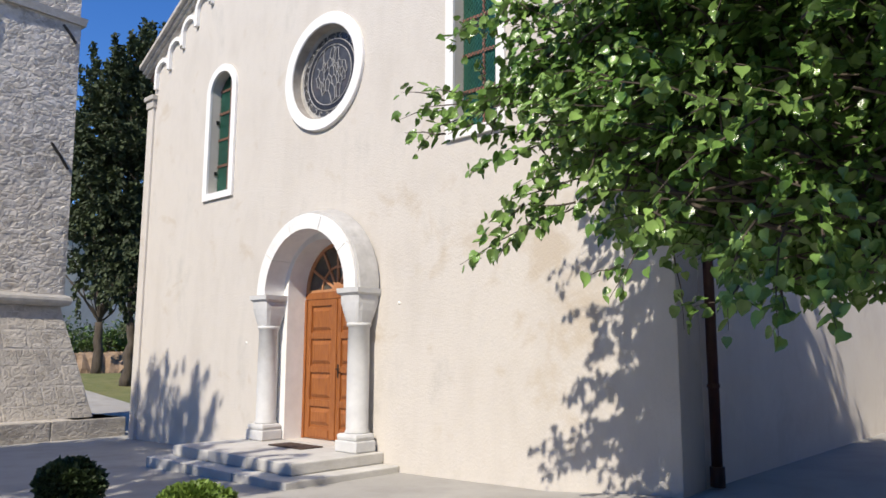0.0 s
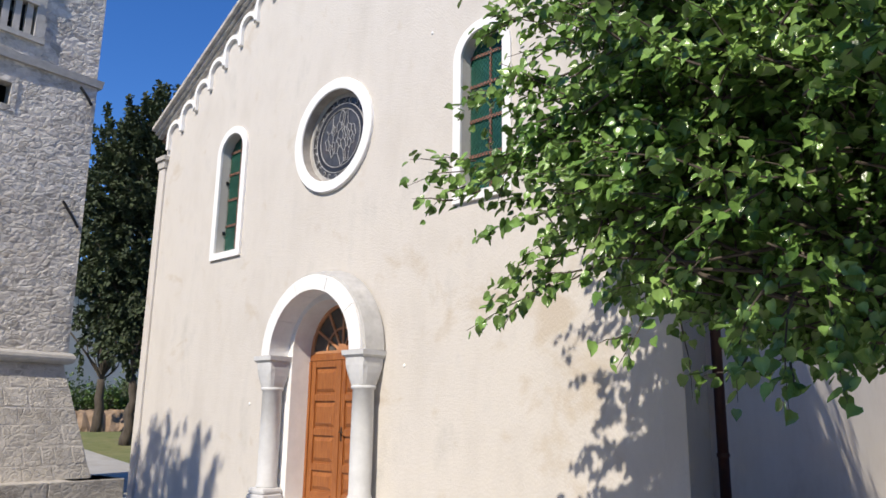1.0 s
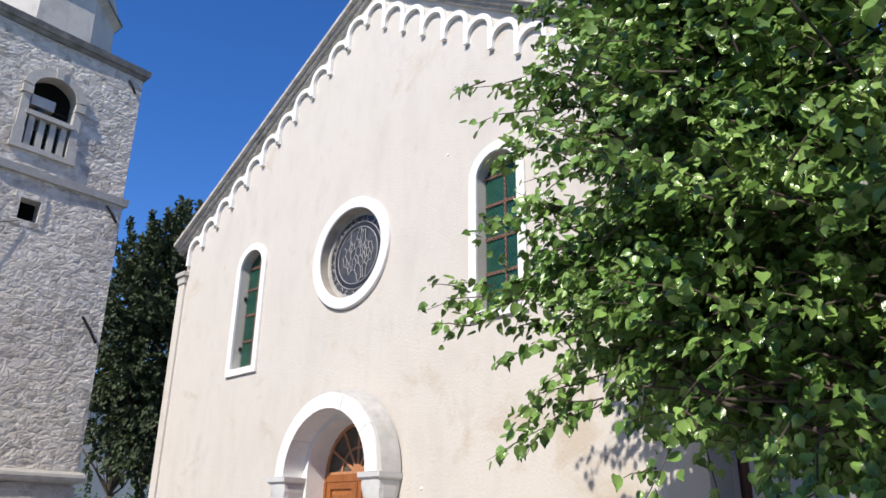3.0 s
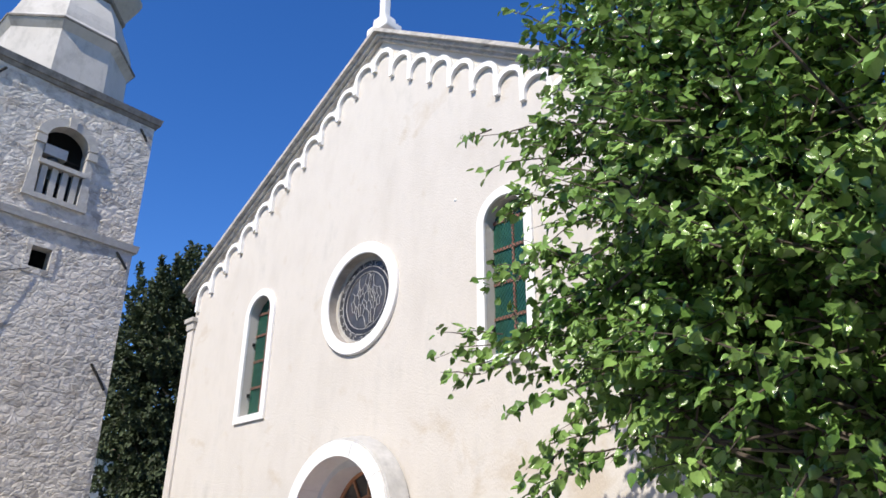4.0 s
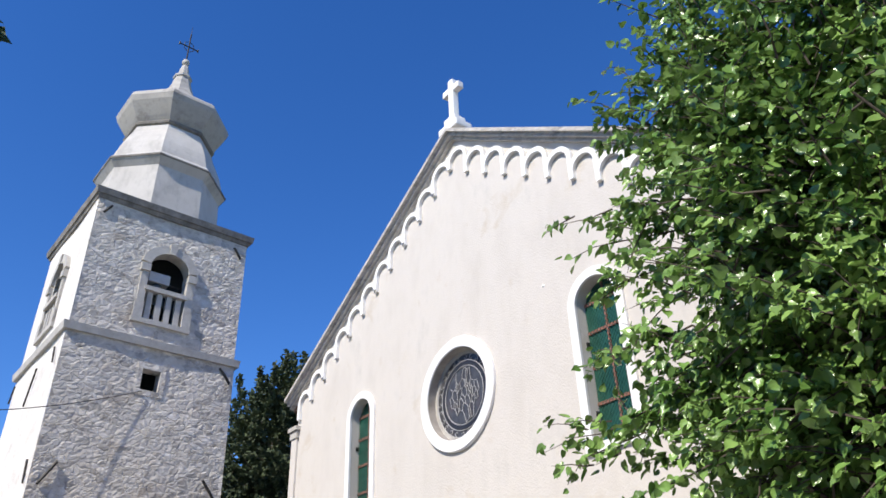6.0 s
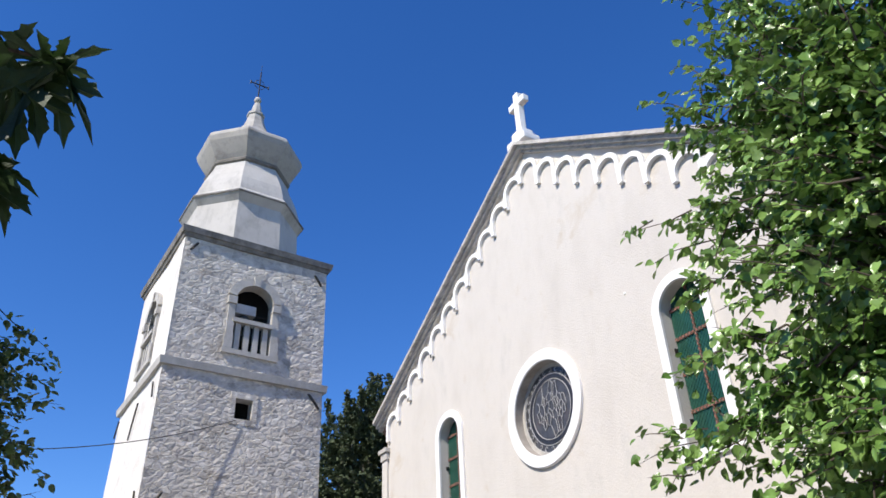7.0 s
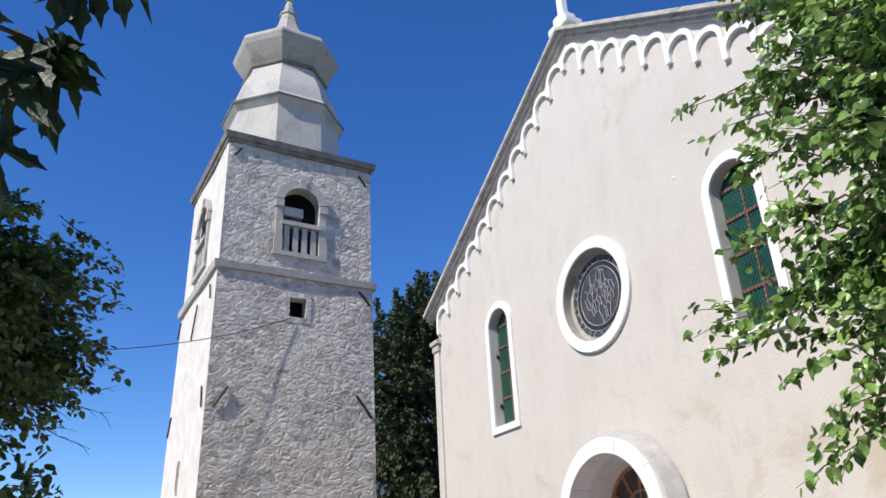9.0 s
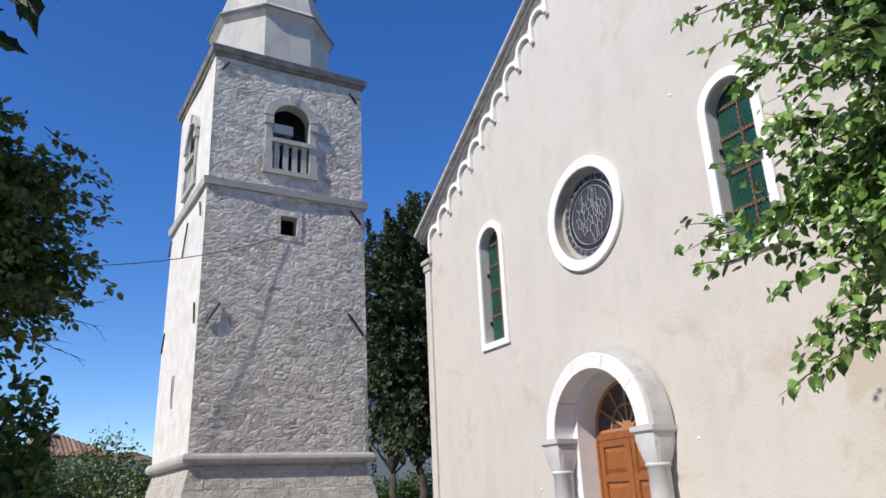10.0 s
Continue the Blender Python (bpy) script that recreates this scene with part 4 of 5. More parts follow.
for s in (-1, 1):
    tube([(0, s * 0.06, 23.62), (0, s * 0.2, 23.75), (0, s * 0.17, 24.02), (0, s * 0.05, 24.1)], 0.014, 6, rod)
    tube([(0, s * 0.38, 23.78), (0, s * 0.38, 23.92)], 0.03, 6, rod)
part("iron_cross", rod, IRON, tower, "black wrought-iron cross")

# bell with its headstock in the opening
bell = tagged(part("bell", lathe([(0.03, 12.42), (0.14, 12.40), (0.20, 12.30), (0.23, 12.05), (0.28, 11.80), (0.37, 11.62), (0.38, 11.58), (0.33, 11.6)], 24), BRONZE, None, "", True),
              "dark bronze bell hung under a grey headstock", "bell")
bell.matrix_world = pose(*TOWER_AT, 0, 0, TOWER_TURN) @ Matrix.Scale(TOWER_SCALE, 4) @ pose(1.95, -0.15, -0.15)
part("headstock", box(-0.16, 0.16, -0.32, 0.32, 12.42, 12.74, 0.02), ZINC, bell, "grey box headstock")
part("axle", tube([(0, -0.75, 12.5), (0, 0.85, 12.5)], 0.03, 8), IRON, bell)

# overhead cable from the tower to beyond the left-hand tree
tp = Vector(TOWER_AT) + TOWER_SCALE * (Matrix.Rotation(radians(TOWER_TURN), 3, "Z") @ Vector((2.47, -0.2, 8.78)))
ep = Vector((-5.38, -12.35, 5.90))
pts = []
for k in range(25):
    f = k / 24
    p = tp.lerp(ep, f)
    p.z -= 1.1 * 4 * f * (1 - f) * 0.76
    pts.append(p)
tagged(part("overhead_cable", tube(pts, 0.010, 5), RUBBER), "thin dark overhead cable strung from the tower", "cable")

# ---- plants ----
def leaf_shape(kind):
    """Outline points, across and along, and the faces between them and the midrib."""
    if kind == "heart":
        side = [(0.25, -0.04), (0.42, 0.20), (0.34, 0.54), (0.12, 0.82)]
    elif kind == "lance":
        side = [(0.10, 0.10), (0.19, 0.40), (0.15, 0.72)]
    else:
        side = [(0.22, 0.10), (0.33, 0.38), (0.25, 0.72)]
    n = len(side)
    verts = [(0, 0, 0)] + [(-a, b, 0.16 * a) for a, b in side] + [(0, 1, -0.12)] + [(a, b, 0.16 * a) for a, b in reversed(side)] + [(0, 0.45, -0.10)]
    m = 2 * n + 2
    faces = []
    for k in range(0, n + 1):
        faces.append((m, k, k + 1))
    for k in range(n + 1, 2 * n + 1):
        faces.append((m, k, k + 1))
    faces.append((m, 2 * n + 1, 0))
    return np.array(verts, float), faces


def leaf_frames(pos, along, size, rng, spread=0.55, face=(0.1, -0.35, 1.0), droop=0.35):
    """Turns and scales for leaves that hang a little and face mostly up."""
    n = len(pos)
    d = along + rng.normal(0, spread, (n, 3))
    d[:, 2] -= droop
    d /= np.linalg.norm(d, axis=1)[:, None]
    up = rng.normal(0, 0.55, (n, 3)) + np.array(face)
    w = np.cross(d, up)
    w /= np.linalg.norm(w, axis=1)[:, None]
    u = np.cross(w, d)
    s = size * rng.uniform(0.6, 1.25, n)
    return np.stack([w, d, u], 2) * s[:, None, None]


def leaf_mesh(name, pos, frames, kind, mat, parent):
    tv, tf = leaf_shape(kind)
    v = np.einsum("nij,kj->nki", frames, tv) + pos[:, None, :]
    k = len(tv)
    nt = len(tf)
    idx = (np.array(tf)[None] + (np.arange(len(pos)) * k)[:, None, None]).reshape(-1, 3)
    me = bpy.data.meshes.new(name)
    me.vertices.add(len(pos) * k)
    me.vertices.foreach_set("co", v.reshape(-1))
    me.loops.add(len(idx) * 3)
    me.loops.foreach_set("vertex_index", idx.reshape(-1).astype(np.int32))
    me.polygons.add(len(idx))
    me.polygons.foreach_set("loop_start", (np.arange(len(idx)) * 3).astype(np.int32))
    me.polygons.foreach_set("loop_total", np.full(len(idx), 3, np.int32))
    me.update(calc_edges=True)
    me.materials.append(mat)
    ob = new(name, me)
    ob.parent = parent
    return tagged(ob, kind="stuff")


def wander(a, b, rng, bend=0.18, n=6):
    a, b = np.array(a, float), np.array(b, float)
    pts = [a + (b - a) * k / n for k in range(n + 1)]
    ln = np.linalg.norm(b - a)
    off = rng.normal(0, bend * ln, 3)
    for k in range(n + 1):
        f = k / n
        pts[k] = pts[k] + off * f * (1 - f) * 2 + rng.normal(0, 0.015 * ln, 3) * (0 < k < n)
    return pts


def tree(name, foot, fork, centre, radii, limbs, twigs, per_twig, size, kind, mat, seed, label, category="tree", trunk_r=0.16, twig_len=0.9,
         keep=None, shoots=(), singles=0, single_mat=None, shell=0.55, limb_r=0.5, lumps=(), face=(0.1, -0.35, 1.0), droop=0.35):
    """A tree: trunk, limbs to the crown, twigs out of the limbs, leaves along the twigs."""
    rng = np.random.default_rng(seed)
    thing = tagged(root(name, foot), label, category)
    f0 = np.array(foot, float)
    centre, radii = np.array(centre, float), np.array(radii, float)
    fork = np.array(fork, float)
    tk = wander(f0 - [0, 0, 0.2], fork, rng, 0.05, 6)
    part("trunk", tube([p - f0 for p in tk], [trunk_r * (1.25 - 0.45 * k / 6) for k in range(7)], 10), BARK, thing, "", True)
    ends = []
    segs = []
    k = 0
    while len(ends) < limbs and k < 4000:
        k += 1
        d = rng.normal(0, 1, 3)
        d /= np.linalg.norm(d)
        p = centre + d * radii * rng.uniform(0.45, 0.85)
        if p[2] < centre[2] - 0.9 * radii[2] or any(np.linalg.norm((p - q) / radii) < 0.42 for q in ends) or (keep and not keep(p)):
            continue
        ends.append(p)
    ends = ends + [np.array(s[0], float) for s in shoots]
    for p in ends:
        w = wander(fork, p, rng, 0.12, 7)
        part("limb", tube([q - f0 for q in w], [trunk_r * limb_r * (1 - 0.85 * j / 7) ** 1.5 + 0.005 for j in range(8)], 6), BARK, thing)
        for a, b in zip(w[2:], w[3:]):
            segs.append((a, b))
    pos, along = [], []
    tw = bmesh.new()

    def twig(a, d, ln, n):
        b = a + d * ln
        w = wander(a, b, rng, 0.12, 4)
        w[-1][2] -= 0.06 * ln
        tube([q - f0 for q in w], [0.009, 0.007, 0.006, 0.004, 0.002], 4, tw)
        for j in range(n):
            f = rng.uniform(0.12, 1.0)
            i = min(3, int(f * 4))
            q = w[i] + (w[i + 1] - w[i]) * (f * 4 - i)
            dd = d + rng.normal(0, 0.45, 3)
            pos.append(q + rng.normal(0, 0.035, 3))
            along.append(dd / np.linalg.norm(dd))

    fills = [(centre, radii, twigs, shell)] + [(np.array(c, float), np.array(r, float), n, 0.0) for c, r, n in lumps]
    for centre, radii, twigs, shell in fills:
      count = tries = 0
      while count < twigs and tries < twigs * 30:
        tries += 1
        a, b = segs[rng.integers(len(segs))]
        s = a + (b - a) * rng.uniform()
        # twigs fill the crown towards its rim
        tgt = rng.normal(0, 1, 3)
        tgt /= np.linalg.norm(tgt)
        tgt = centre + tgt * radii * rng.uniform(shell, 1.0)
        d = tgt - s
        ln = np.linalg.norm(d)
        start = s if ln < 1.6 * twig_len else tgt - d / ln * twig_len * rng.uniform(0.7, 1.1)
        if keep and not keep(tgt):
            continue
        d = d / ln
        d[2] *= 0.6
        d /= np.linalg.norm(d)
        twig(start, d, min(ln, twig_len * rng.uniform(0.7, 1.3)), per_twig)
        count += 1
    first = len(pos)
    for (base, tip, n) in shoots:
        base, tip = np.array(base, float), np.array(tip, float)
        d = tip - base
        ln = np.linalg.norm(d)
        twig(base, d / ln, ln, n)
        for _ in range(max(2, n // 12)):
            f = rng.uniform(0.1, 0.75)
            e = d / ln + rng.normal(0, 0.45, 3)
            twig(base + d * f, e / np.linalg.norm(e), ln * rng.uniform(0.2, 0.4), n // 5)
    part("twig", tw, BARK, thing, "thin twigs")["kind"] = "stuff"
    pos, along = np.array(pos) - f0, np.array(along)
    fr = leaf_frames(pos, along, size, rng, 0.55, face, droop)
    pick = np.arange(first, len(pos))[:singles]
    rest = np.setdiff1d(np.arange(len(pos)), pick)
    leaf_mesh("leaves", pos[rest], fr[rest], kind, mat, thing)
    if len(pick):
        tv, tf = leaf_shape(kind)
        me = bpy.data.meshes.new("leaf")
        me.from_pydata([tuple(v) for v in tv], [], tf)
        me.materials.append(single_mat)
        for i in pick:
            ob = new("leaf", me)
            ob.parent = thing
            ob.matrix_local = Matrix.Translation(pos[i]) @ Matrix(fr[i].tolist()).to_4x4()
    return thing


# broad-leaved tree before the church's corner
def in_view_side(p):
    # the crown stops short of the wall and of the yard's middle
    lim = max(5.1, 5.65 - 0.77 * (p[1] + 3.2)) + 0.12 * max(0.0, p[2] - 4.0) ** 1.3 + 0.30 * max(0.0, 2.9 - p[2])
    return p[0] > lim and p[1] < 0.6 and p[2] > 1.35


TIPS = ((4.86, 3.08, 0.95, 0.10, 40), (5.06, 2.78, 0.95, 0.20, 40), (5.50, 1.86, 1.05, 0.38, 44), (5.76, 2.12, 0.85, 0.22, 40), (5.14, 5.08, 1.05, -0.25, 26),
        (5.38, 4.62, 0.95, -0.15, 30), (5.72, 6.20, 0.65, -0.75, 34), (5.86, 5.75, 0.70, -0.5, 34), (5.36, 3.62, 0.9, 0.05, 50), (5.58, 2.50, 0.9, 0.25, 34),
        (6.30, 6.46, 0.4, -0.8, 34), (6.70, 1.52, 0.25, 0.6, 28), (7.43, 1.32, 0.1, 0.6, 30), (7.69, 1.28, 0.0, 0.6, 30), (7.97, 1.31, -0.1, 0.6, 30),
        (5.62, 4.15, 0.9, 0.0, 50), (5.95, 3.2, 0.8, 0.1, 40), (6.05, 2.35, 0.8, 0.2, 40))
SHOOTS = [((x + dx - 0.24, -2.7, z + dz + 0.06), (x - 0.24, -2.95, z + 0.06), n) for x, z, dx, dz, n in TIPS]
tree("mulberry_tree", (9.5, -0.9, ground_z(9.5, 0)), (9.2, -1.1, 1.9), (7.85, -1.8, 4.6), (2.75, 2.1, 3.5), 26, 2250, 25, 0.086, "heart", LEAF, 5,
     "broad-leaved tree with dense glossy green foliage by the church", trunk_r=0.16, keep=in_view_side, shoots=SHOOTS, singles=280, single_mat=LEAF_ONE,
     shell=0.35, limb_r=0.26, twig_len=0.65, face=(0.15, -0.75, 0.75), droop=0.75,
     lumps=(((7.9, -1.4, 2.9), (1.9, 1.0, 1.3), 560), ((6.4, -2.7, 3.1), (1.1, 0.55, 0.9), 170), ((6.9, -2.6, 5.2), (1.2, 0.8, 1.3), 220), ((8.5, -1.7, 1.95), (1.1, 0.8, 0.6), 200),
            ((7.9, -0.9, 2.2), (1.8, 1.1, 0.8), 520), ((9.1, -3.3, 3.2), (1.1, 0.9, 1.2), 300), ((7.4, -0.9, 3.6), (1.7, 1.0, 1.5), 460), ((6.4, -1.5, 2.5), (0.8, 0.5, 0.7), 200), ((6.7, -2.0, 3.2), (0.9, 0.5, 0.8), 200), ((6.9, -0.9, 4.6), (1.1, 0.6, 1.4), 260)))


def low_on_yard_side(p):
    return p[1] < -9.5 or p[2] < 5.85 + max(0.0, -8.7 - p[1]) * 3.5


# tall tree on the other side of the yard
walnut = tree("walnut_tree", (-3.0, -10.4, ground_z(-3, 0)), (-2.7, -10.2, 2.6), (-1.6, -9.6, 7.4), (2.3, 3.0, 3.4), 22, 1700, 34, 0.105, "oval", WALNUT, 8,
     "tall leafy tree with small mid-green leaves", trunk_r=0.2, twig_len=0.8, keep=low_on_yard_side, limb_r=0.3, lumps=(((-2.0, -8.4, 4.6), (1.8, 1.5, 1.7), 800),))

wf = Vector((-3.0, -10.4, ground_z(-3, 0)))
for a, c in (((-2.4, -8.2, 3.9), (-2.2, -6.75, 3.75)), ((-2.3, -8.0, 3.7), (-2.2, -6.95, 3.25)), ((-2.4, -8.3, 4.2), (-2.3, -6.7, 4.15))):
    brng = np.random.default_rng(int(100 * c[2]))
    w = wander(a, c, brng, 0.12, 6)
    bt = tube([Vector(p) - wf for p in w], [0.022, 0.016, 0.012, 0.009, 0.006, 0.004, 0.002], 6)
    for k in (2, 3, 4, 5):
        e = Vector(w[k]) + Vector((brng.normal(0, 0.08), brng.uniform(0.15, 0.4), brng.normal(-0.12, 0.12)))
        tube([Vector(w[k]) - wf, (Vector(w[k]) + e) / 2 + Vector((0, 0, 0.03)) - wf, e - wf], [0.006, 0.004, 0.002], 5, bt)
    part("bare_branch", bt, BARK, walnut, "leafless thin branch")

# tree beyond the fig that dapples the paving and the steps
tree("shade_tree", (2.6, -12.6, ground_z(2.6, 0)), (2.5, -12.4, 3.4), (2.2, -11.2, 7.9), (2.5, 1.9, 2.2), 18, 300, 20, 0.15, "heart", LAUREL, 9,
     "leafy tree whose shade dapples the churchyard paving", trunk_r=0.2, twig_len=0.8, limb_r=0.35)

# invented tree behind the path, unseen, added to shade the lowest branches by the church
tree("shade_tree", (10.8, -11.8, ground_z(8, 0)), (10.2, -11.4, 5.0), (9.75, -10.5, 9.05), (0.9, 0.6, 0.4), 8, 48, 22, 0.15, "heart", LAUREL, 14,
     "unseen tree added to shade the lower branches", trunk_r=0.2, twig_len=0.5, limb_r=0.35)

# dark evergreen oaks behind
for k, (x, y, z, r, h, n) in enumerate(((-15.2, 4.4, 7.4, 2.1, 5.3, 560), (-20.0, 6.6, 8.6, 2.6, 6.0, 560), (-17.6, 8.6, 8.0, 2.6, 5.6, 420), (-25.0, 7.6, 9.6, 3.2, 6.8, 480))):
    fx, fy = (x + 1.0, y + 1.8) if k == 0 else (x, y)
    oak = tree("evergreen_oak", (fx, fy, ground_z(fx, fy)), (fx, fy, 2.6), (x, y, z), (r, r, h), 16, n, 46, 0.17, "oval", OAK, 20 + k,
         "dark evergreen oak behind the church and tower", trunk_r=0.2, twig_len=0.9, limb_r=0.25)
    tagged(oak, group="evergreen oaks behind the church")

# fig branch that hangs into the view from beside the camera
def fig_leaf(parent, at, along, droop, size, rng):
    """A lobed leaf of five fingers with a folded midrib on each."""
    bm = bmesh.new()
    fingers = ((-100, 0.42), (-52, 0.78), (0, 1.0), (52, 0.78), (100, 0.42))
    out = []
    for k, (a, ln) in enumerate(fingers):
        for f, w in ((0.34, -12), (0.46, -9), (0.56, -15), (0.64, -8), (0.76, -12.5), (0.82, -5), (1.0, 0), (0.82, 5), (0.76, 12.5), (0.64, 8), (0.56, 15), (0.46, 9), (0.34, 12)):
            saw = 1.0
            b = radians(a + w * saw * (0.85 if abs(a) < 60 else 1.0))
            r = ln * f
            out.append((math.sin(b) * r, math.cos(b) * r, -0.28 * r * r + 0.05 * abs(w) / 13 * f))
        if k < 4:
            m = radians((a + fingers[k + 1][0]) / 2)
            out.append((math.sin(m) * 0.20, math.cos(m) * 0.20, 0.03))
    vs = [bm.verts.new(p) for p in out]
    mid = bm.verts.new((0, 0.16, -0.04))
    stem = bm.verts.new((0, 0, 0))
    for p, q in zip(vs, vs[1:]):
        bm.faces.new((mid, p, q))
    bm.faces.new((mid, stem, vs[0]))
    bm.faces.new((mid, vs[-1], stem))
    d = Vector(along).normalized()
    up = Vector((rng.normal(0, 0.4), rng.normal(0, 0.4), 1.0))
    w = d.cross(up).normalized()
    u = w.cross(d)
    m = Matrix(((w.x, d.x, u.x, 0), (w.y, d.y, u.y, 0), (w.z, d.z, u.z, 0), (0, 0, 0, 1)))
    bmesh.ops.transform(bm, matrix=Matrix.Translation(at) @ m @ Matrix.Scale(size * 0.9, 4), verts=bm.verts)
    part("leaf", bm, FIG, parent)


fig_rng = np.random.default_rng(3)
fig = tagged(root("fig_tree", (6.6, -10.2, ground_z(6.6, 0))), "fig tree with large dark lobed leaves", "tree")
fo = Vector((6.6, -10.2, ground_z(6.6, 0)))
part("trunk", tube([Vector(p) - fo for p in ((6.6, -10.2, -0.4), (6.55, -10.1, 1.2), (6.6, -9.8, 2.3), (6.7, -9.2, 2.9))], [0.13, 0.11, 0.08, 0.06], 9), BARK, fig, "", True)
for pth in (((6.7, -9.2, 2.9), (6.85, -8.4, 3.2), (6.88, -7.75, 3.2), (6.9, -7.42, 3.22)), ((6.7, -9.2, 2.9), (6.7, -8.3, 3.0), (6.70, -7.75, 2.99), (6.70, -7.51, 2.94)),
            ((6.7, -9.2, 2.9), (6.9, -8.8, 3.4), (7.0, -8.2, 3.6), (7.0, -7.8, 3.55))):
    part("limb", tube([Vector(p) + Vector((0, -0.10, -0.05)) - fo for p in pth], [0.05, 0.03, 0.012, 0.006], 7), BARK, fig, "", True)
FIG_LEAVES = (((6.90, -7.39, 3.21), (-0.10, 0.19, -0.12), 0.27), ((6.895, -7.41, 3.20), (-0.14, 0.13, -0.19), 0.27), ((6.88, -7.46, 3.17), (-0.15, 0.11, -0.20), 0.25),
              ((6.87, -7.50, 3.16), (-0.19, 0.09, -0.27), 0.29), ((6.90, -7.41, 3.20), (0.03, -0.11, 0.05), 0.20), ((6.90, -7.41, 3.21), (0.05, 0.08, 0.07), 0.19),
              ((6.87, -7.52, 3.15), (-0.2, 0.0, -0.25), 0.25), ((6.88, -7.55, 3.2), (0.0, 0.2, 0.1), 0.22), ((6.70, -7.51, 2.94), (-0.10, 0.14, -0.14), 0.25),
              ((6.70, -7.52, 2.93), (-0.24, 0.06, -0.30), 0.30), ((6.70, -7.56, 2.93), (-0.2, -0.02, -0.25), 0.27), ((6.71, -7.52, 2.96), (-0.02, 0.16, -0.03), 0.21),
              ((6.66, -7.6, 2.80), (-0.2, 0.05, -0.3), 0.27), ((6.88, -7.7, 3.2), (-0.1, 0.2, 0.0), 0.25), ((7.0, -7.8, 3.55), (0.1, 0.3, -0.8), 0.22),
              ((6.70, -7.8, 3.0), (0.1, 0.6, 0.0), 0.22), ((6.694, -7.53, 2.938), (-0.114, 0.146, -0.060), 0.22), ((6.673, -7.542, 2.939), (-0.021, 0.126, -0.161), 0.23),
              ((6.654, -7.576, 2.922), (-0.154, 0.155, -0.230), 0.34), ((6.666, -7.597, 2.881), (-0.049, 0.140, -0.251), 0.31), ((6.854, -7.45, 3.159), (-0.088, 0.0, -0.28), 0.30), ((6.62, -7.62, 2.65), (-0.15, 0.06, -0.3), 0.25))
for at, al, sz in FIG_LEAVES:
    fig_leaf(fig, Vector(at) + Vector((0, -0.05, -0.05)) - fo, al, 0, sz, fig_rng)


# clipped shrubs in planters before the steps
def shrub(place, r, h, mat, seed, label, pot=True):
    rng = np.random.default_rng(seed)
    x, y = place
    z = ground_z(x, y)
    thing = tagged(root("clipped_shrub", (x, y, z)), label, "shrub", "clipped shrubs before the steps")
    if pot:
        part("planter", lathe([(0.16, 0.0), (0.19, 0.015), (0.24, 0.15), (0.26, 0.155), (0.26, 0.19), (0.22, 0.19), (0.21, 0.15)], 20), TERRACOTTA, thing, "grey stone planter", True)
        zb = 0.17
    else:
        zb = 0.02
    stems = bmesh.new()
    for k in range(12):
        a = rng.uniform(0, 6.28)
        tube([(0.03 * math.cos(a), 0.03 * math.sin(a), zb - 0.05), (0.6 * r * math.cos(a), 0.6 * r * math.sin(a), zb + 0.6 * h)], [0.012, 0.004], 5, stems)
    part("stems", stems, BARK, thing)
    n = 5200
    d = rng.normal(0, 1, (n, 3))
    d /= np.linalg.norm(d, axis=1)[:, None]
    rad = rng.uniform(0.55, 1.0, n) ** 0.6 * (1 + 0.10 * np.sin(5 * d[:, 0] + seed) * np.sin(6 * d[:, 1]) + rng.normal(0, 0.03, n))
    pos = d * rad[:, None] * np.array([r, r, h / 2]) + np.array([0, 0, zb + h / 2])
    leaf_mesh("leaves", pos, leaf_frames(pos, d + [0, 0, 0.6], 0.05, rng), "oval", mat, thing)


shrub((1.85, -4.2), 0.27, 0.40, BOX_DARK, 1, "dark green clipped shrub in a stone planter")
shrub((3.2, -3.78), 0.28, 0.27, BOX_LIGHT, 2, "bright yellow-green clipped shrub in a stone planter")


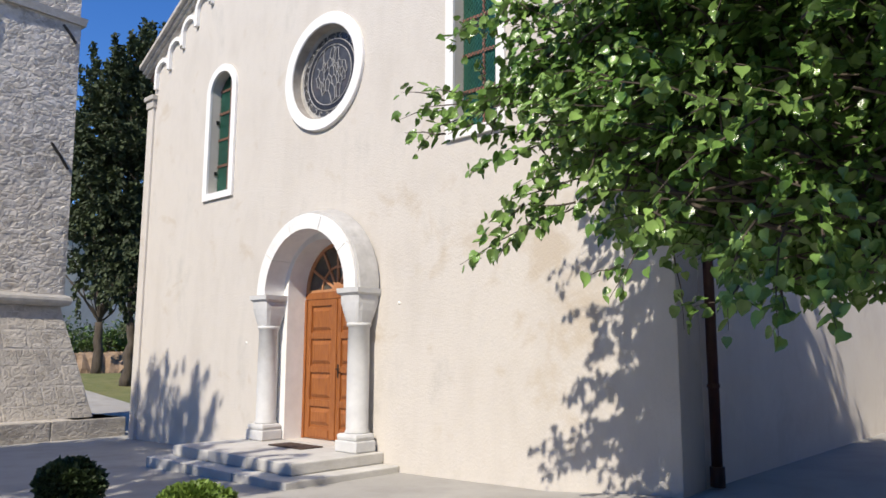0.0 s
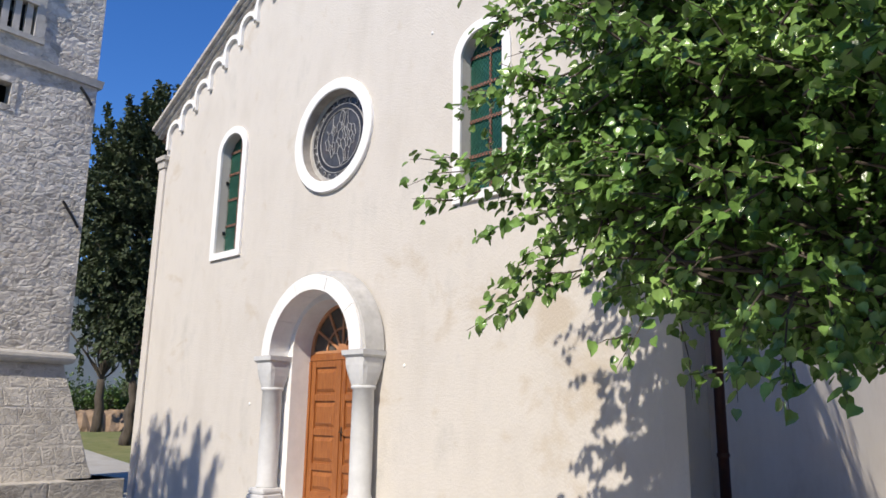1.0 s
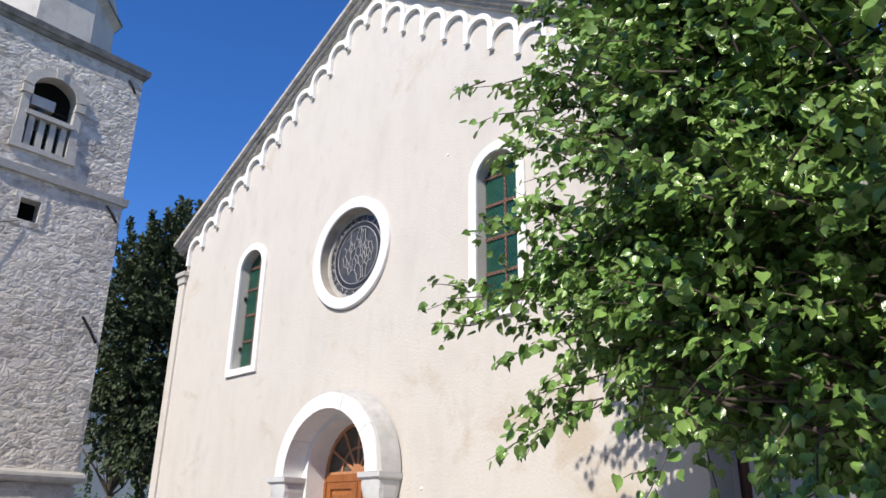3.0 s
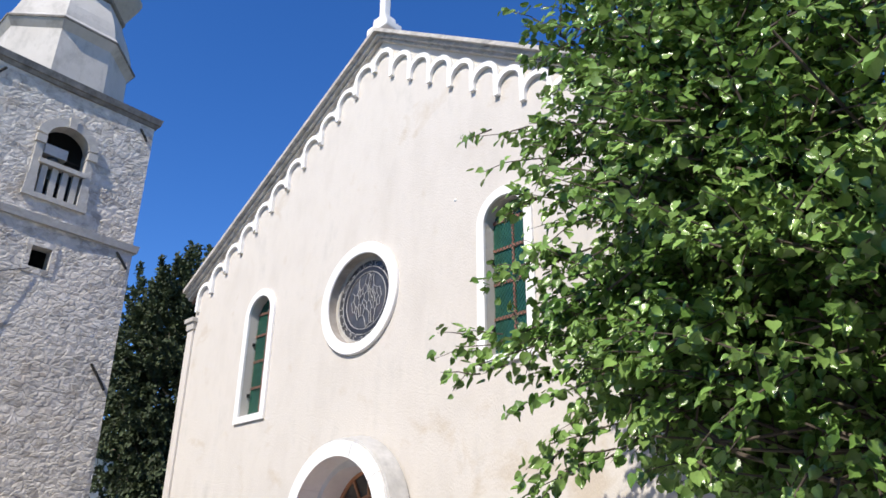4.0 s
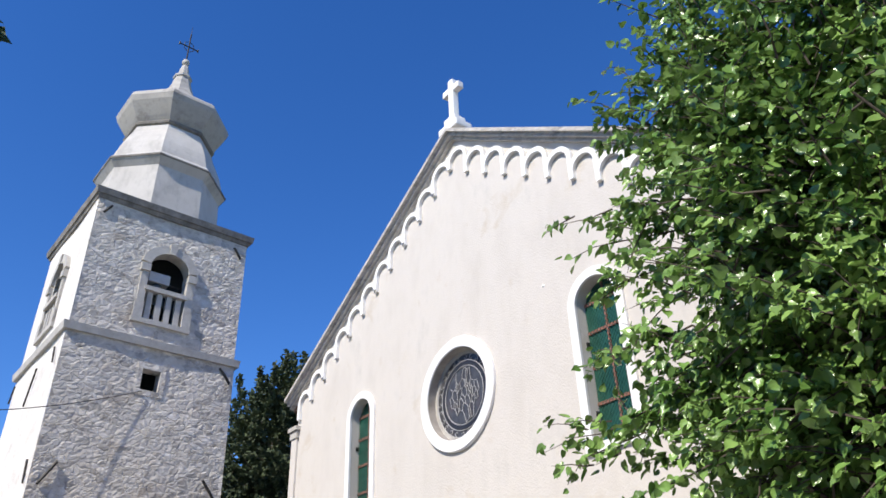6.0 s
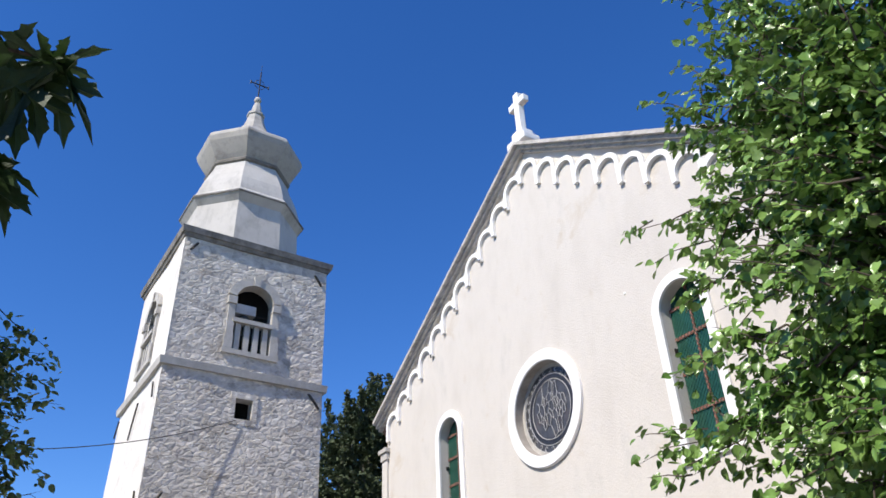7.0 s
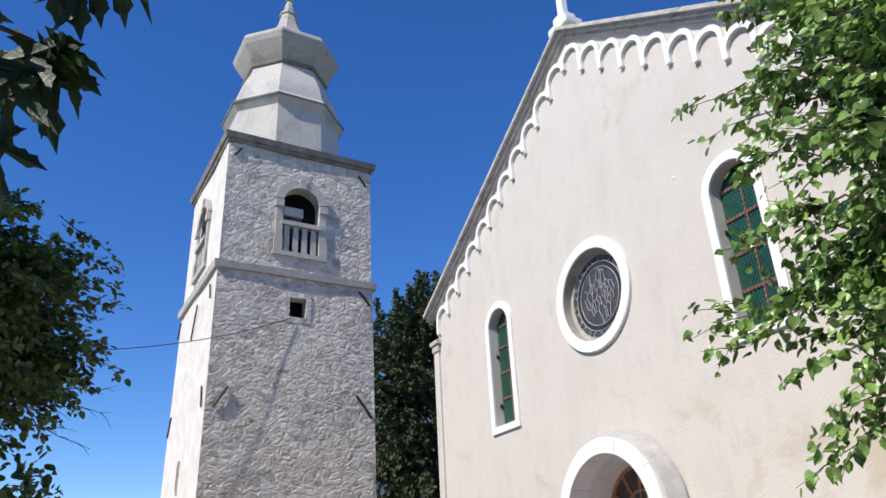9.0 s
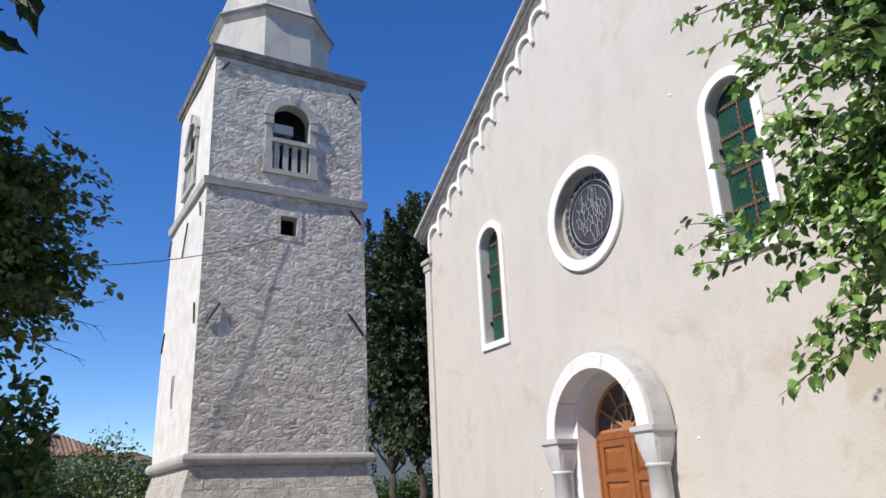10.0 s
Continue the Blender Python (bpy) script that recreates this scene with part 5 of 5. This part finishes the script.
# ---- distance ----
def house(place, turn, w, d, h, rise, wall_mat, label, windows=2):
    x, y = place
    thing = tagged(root("house", (x, y, ground_z(x, y)), turn), label, "house")
    part("wall", box(-w / 2, w / 2, -d / 2, d / 2, -0.3, h), wall_mat, thing)
    # hipped roof built of rows of rounded tiles
    verts, faces = [], []
    for sgn, ax in ((-1, 0), (1, 0), (-1, 1), (1, 1)):
        half, depth = (w / 2 + 0.3, d / 2 + 0.3) if ax == 0 else (d / 2 + 0.3, w / 2 + 0.3)
        nn = int(2 * half / 0.24)
        for i in range(nn):
            u0 = -half + 2 * half * i / nn
            u1 = -half + 2 * half * (i + 1) / nn
            reach = min(1.0, (half - abs((u0 + u1) / 2)) / min(half, depth) + 0.02)
            base = len(verts)
            for f in (0, reach):
                for k in range(5):
                    u = u0 + (u1 - u0) * k / 4
                    lift = 0.07 * math.sin(math.pi * k / 4)
                    dist = depth * (1 - f)
                    p = (u, sgn * dist, h + rise * f + lift) if ax == 0 else (sgn * dist, u, h + rise * f + lift)
                    verts.append(p)
            for k in range(4):
                faces.append((base + k, base + k + 1, base + 6 + k, base + 5 + k))
    soup("roof", verts, faces, TILE, thing, "terracotta tiled hip roof")
    for k in range(windows):
        u = -w / 2 + w * (k + 1) / (windows + 1)
        wd = part("window", box(u - 0.5, u + 0.5, -d / 2 - 0.03, -d / 2 + 0.05, h - 2.2, h - 0.9), WHITE_STONE, thing)
        part("pane", box(u - 0.4, u + 0.4, -d / 2 - 0.045, -d / 2 - 0.032, h - 2.1, h - 1.0), DARK_GLASS, wd)
        wd = part("window", box(w / 2 - 0.05, w / 2 + 0.03, -0.5 - 1.5 + 3 * k, 0.5 - 1.5 + 3 * k, h - 2.2, h - 0.9), WHITE_STONE, thing)
        part("pane", box(w / 2 + 0.032, w / 2 + 0.045, -0.4 - 1.5 + 3 * k, 0.4 - 1.5 + 3 * k, h - 2.1, h - 1.0), DARK_GLASS, wd)
    return thing


old_house = house((-41, -6.8), 8, 5.5, 5.5, 5.0, 1.5, FAR_STONE, "old stone house with terracotta hip roof")
part("aerial", tube([(0, 0, 6.3), (0, 0, 7.3), (0.01, 0.25, 7.32), (0.01, -0.25, 7.3)], 0.02, 5), IRON, old_house, "thin roof aerial")
house((-62, -0.4), 0, 5.0, 4.0, 6.0, 0.9, FAR_WALL, "small white house far off among trees")
house((-35, 10.8), 10, 6.0, 6.0, 7.0, 1.2, FAR_WALL, "white house seen between tower and church")


def hedge(place, size, seed, mat, n, leaf, label, name="hedge"):
    rng = np.random.default_rng(seed)
    x, y = place
    thing = tagged(root(name, (x, y, ground_z(x, y))), label, "hedge")
    sx, sy, sz = size
    pos = rng.uniform(-1, 1, (n, 3))
    pos[:, 2] = np.abs(pos[:, 2]) ** 0.8
    lump = 0.72 + 0.28 * np.sin(pos[:, 0] * 5 + seed) * np.cos(pos[:, 1] * 4 + seed) + rng.normal(0, 0.07, n)
    pos = pos * np.array([sx, sy, sz]) * np.stack([np.ones(n), np.ones(n), lump], 1)
    leaf_mesh("leaves", pos, leaf_frames(pos, rng.normal(0, 1, (n, 3)) + [0, 0, 0.5], leaf, rng), "oval", mat, thing)
    st = bmesh.new()
    for k in range(10):
        u = rng.uniform(-0.9, 0.9)
        tube([(u * sx, 0, -0.2), (u * sx + rng.normal(0, 0.2), rng.normal(0, 0.2), sz * 0.6)], [0.04, 0.01], 5, st)
    part("stems", st, BARK, thing)


hedge((-27, -5.2), (2.0, 4.6, 5.0), 31, WALNUT, 22000, 0.17, "loose dark hedge of shrubs in front of the old house")
hedge((-24, -9.0), (2.0, 2.2, 4.4), 32, OAK, 8000, 0.22, "tall dark shrubs beside the old house")
hedge((-3.2, -8.5), (1.3, 1.3, 3.6), 35, LAUREL, 11000, 0.14, "dense green shrub at the foot of the tall tree")
hedge((-28.6, 9.4), (1.3, 4.2, 2.6), 33, LAUREL, 12000, 0.16, "green garden shrubs behind the lawn")

# bare earth bank below the garden shrubs
erng = np.random.default_rng(41)
ev, ef = [], []
for i in range(41):
    for j, (off, z) in enumerate(((1.0, 0.2), (0.75, 0.55), (0.35, 1.0), (0.0, 1.2), (-1.4, 1.25), (-1.5, 0.0))):
        ev.append((-26.4 + off + erng.normal(0, 0.06), 4.6 + 0.22 * i, z + erng.normal(0, 0.05)))
for i in range(40):
    for j in range(5):
        k = i * 6 + j
        ef.append((k, k + 1, k + 7, k + 6))
tagged(soup("earth_bank", ev, ef, EARTH), "low bank of bare brown earth behind the lawn", "bank", kind="structure")

# woods along the horizon
wrng = np.random.default_rng(77)
wn_ = 26000
ang = wrng.uniform(-135, -20, wn_)
dist = wrng.uniform(75, 110, wn_)
hgt = (3.2 + 1.5 * np.sin(ang * 0.35) + 1.2 * np.sin(ang * 0.9 + 1) + 0.8 * np.sin(ang * 2.3)) * wrng.uniform(0, 1, wn_) ** 0.6
wpos = np.stack([8.8 + dist * np.sin(np.radians(ang)), -7 + dist * np.cos(np.radians(ang)), hgt - 0.6], 1)
woods = tagged(leaf_mesh("distant_woods", wpos, leaf_frames(wpos, wrng.normal(0, 1, (wn_, 3)), 0.9, wrng), "oval", OAK, None),
               "dark line of woods far beyond the churchyard", "woods", kind="stuff")
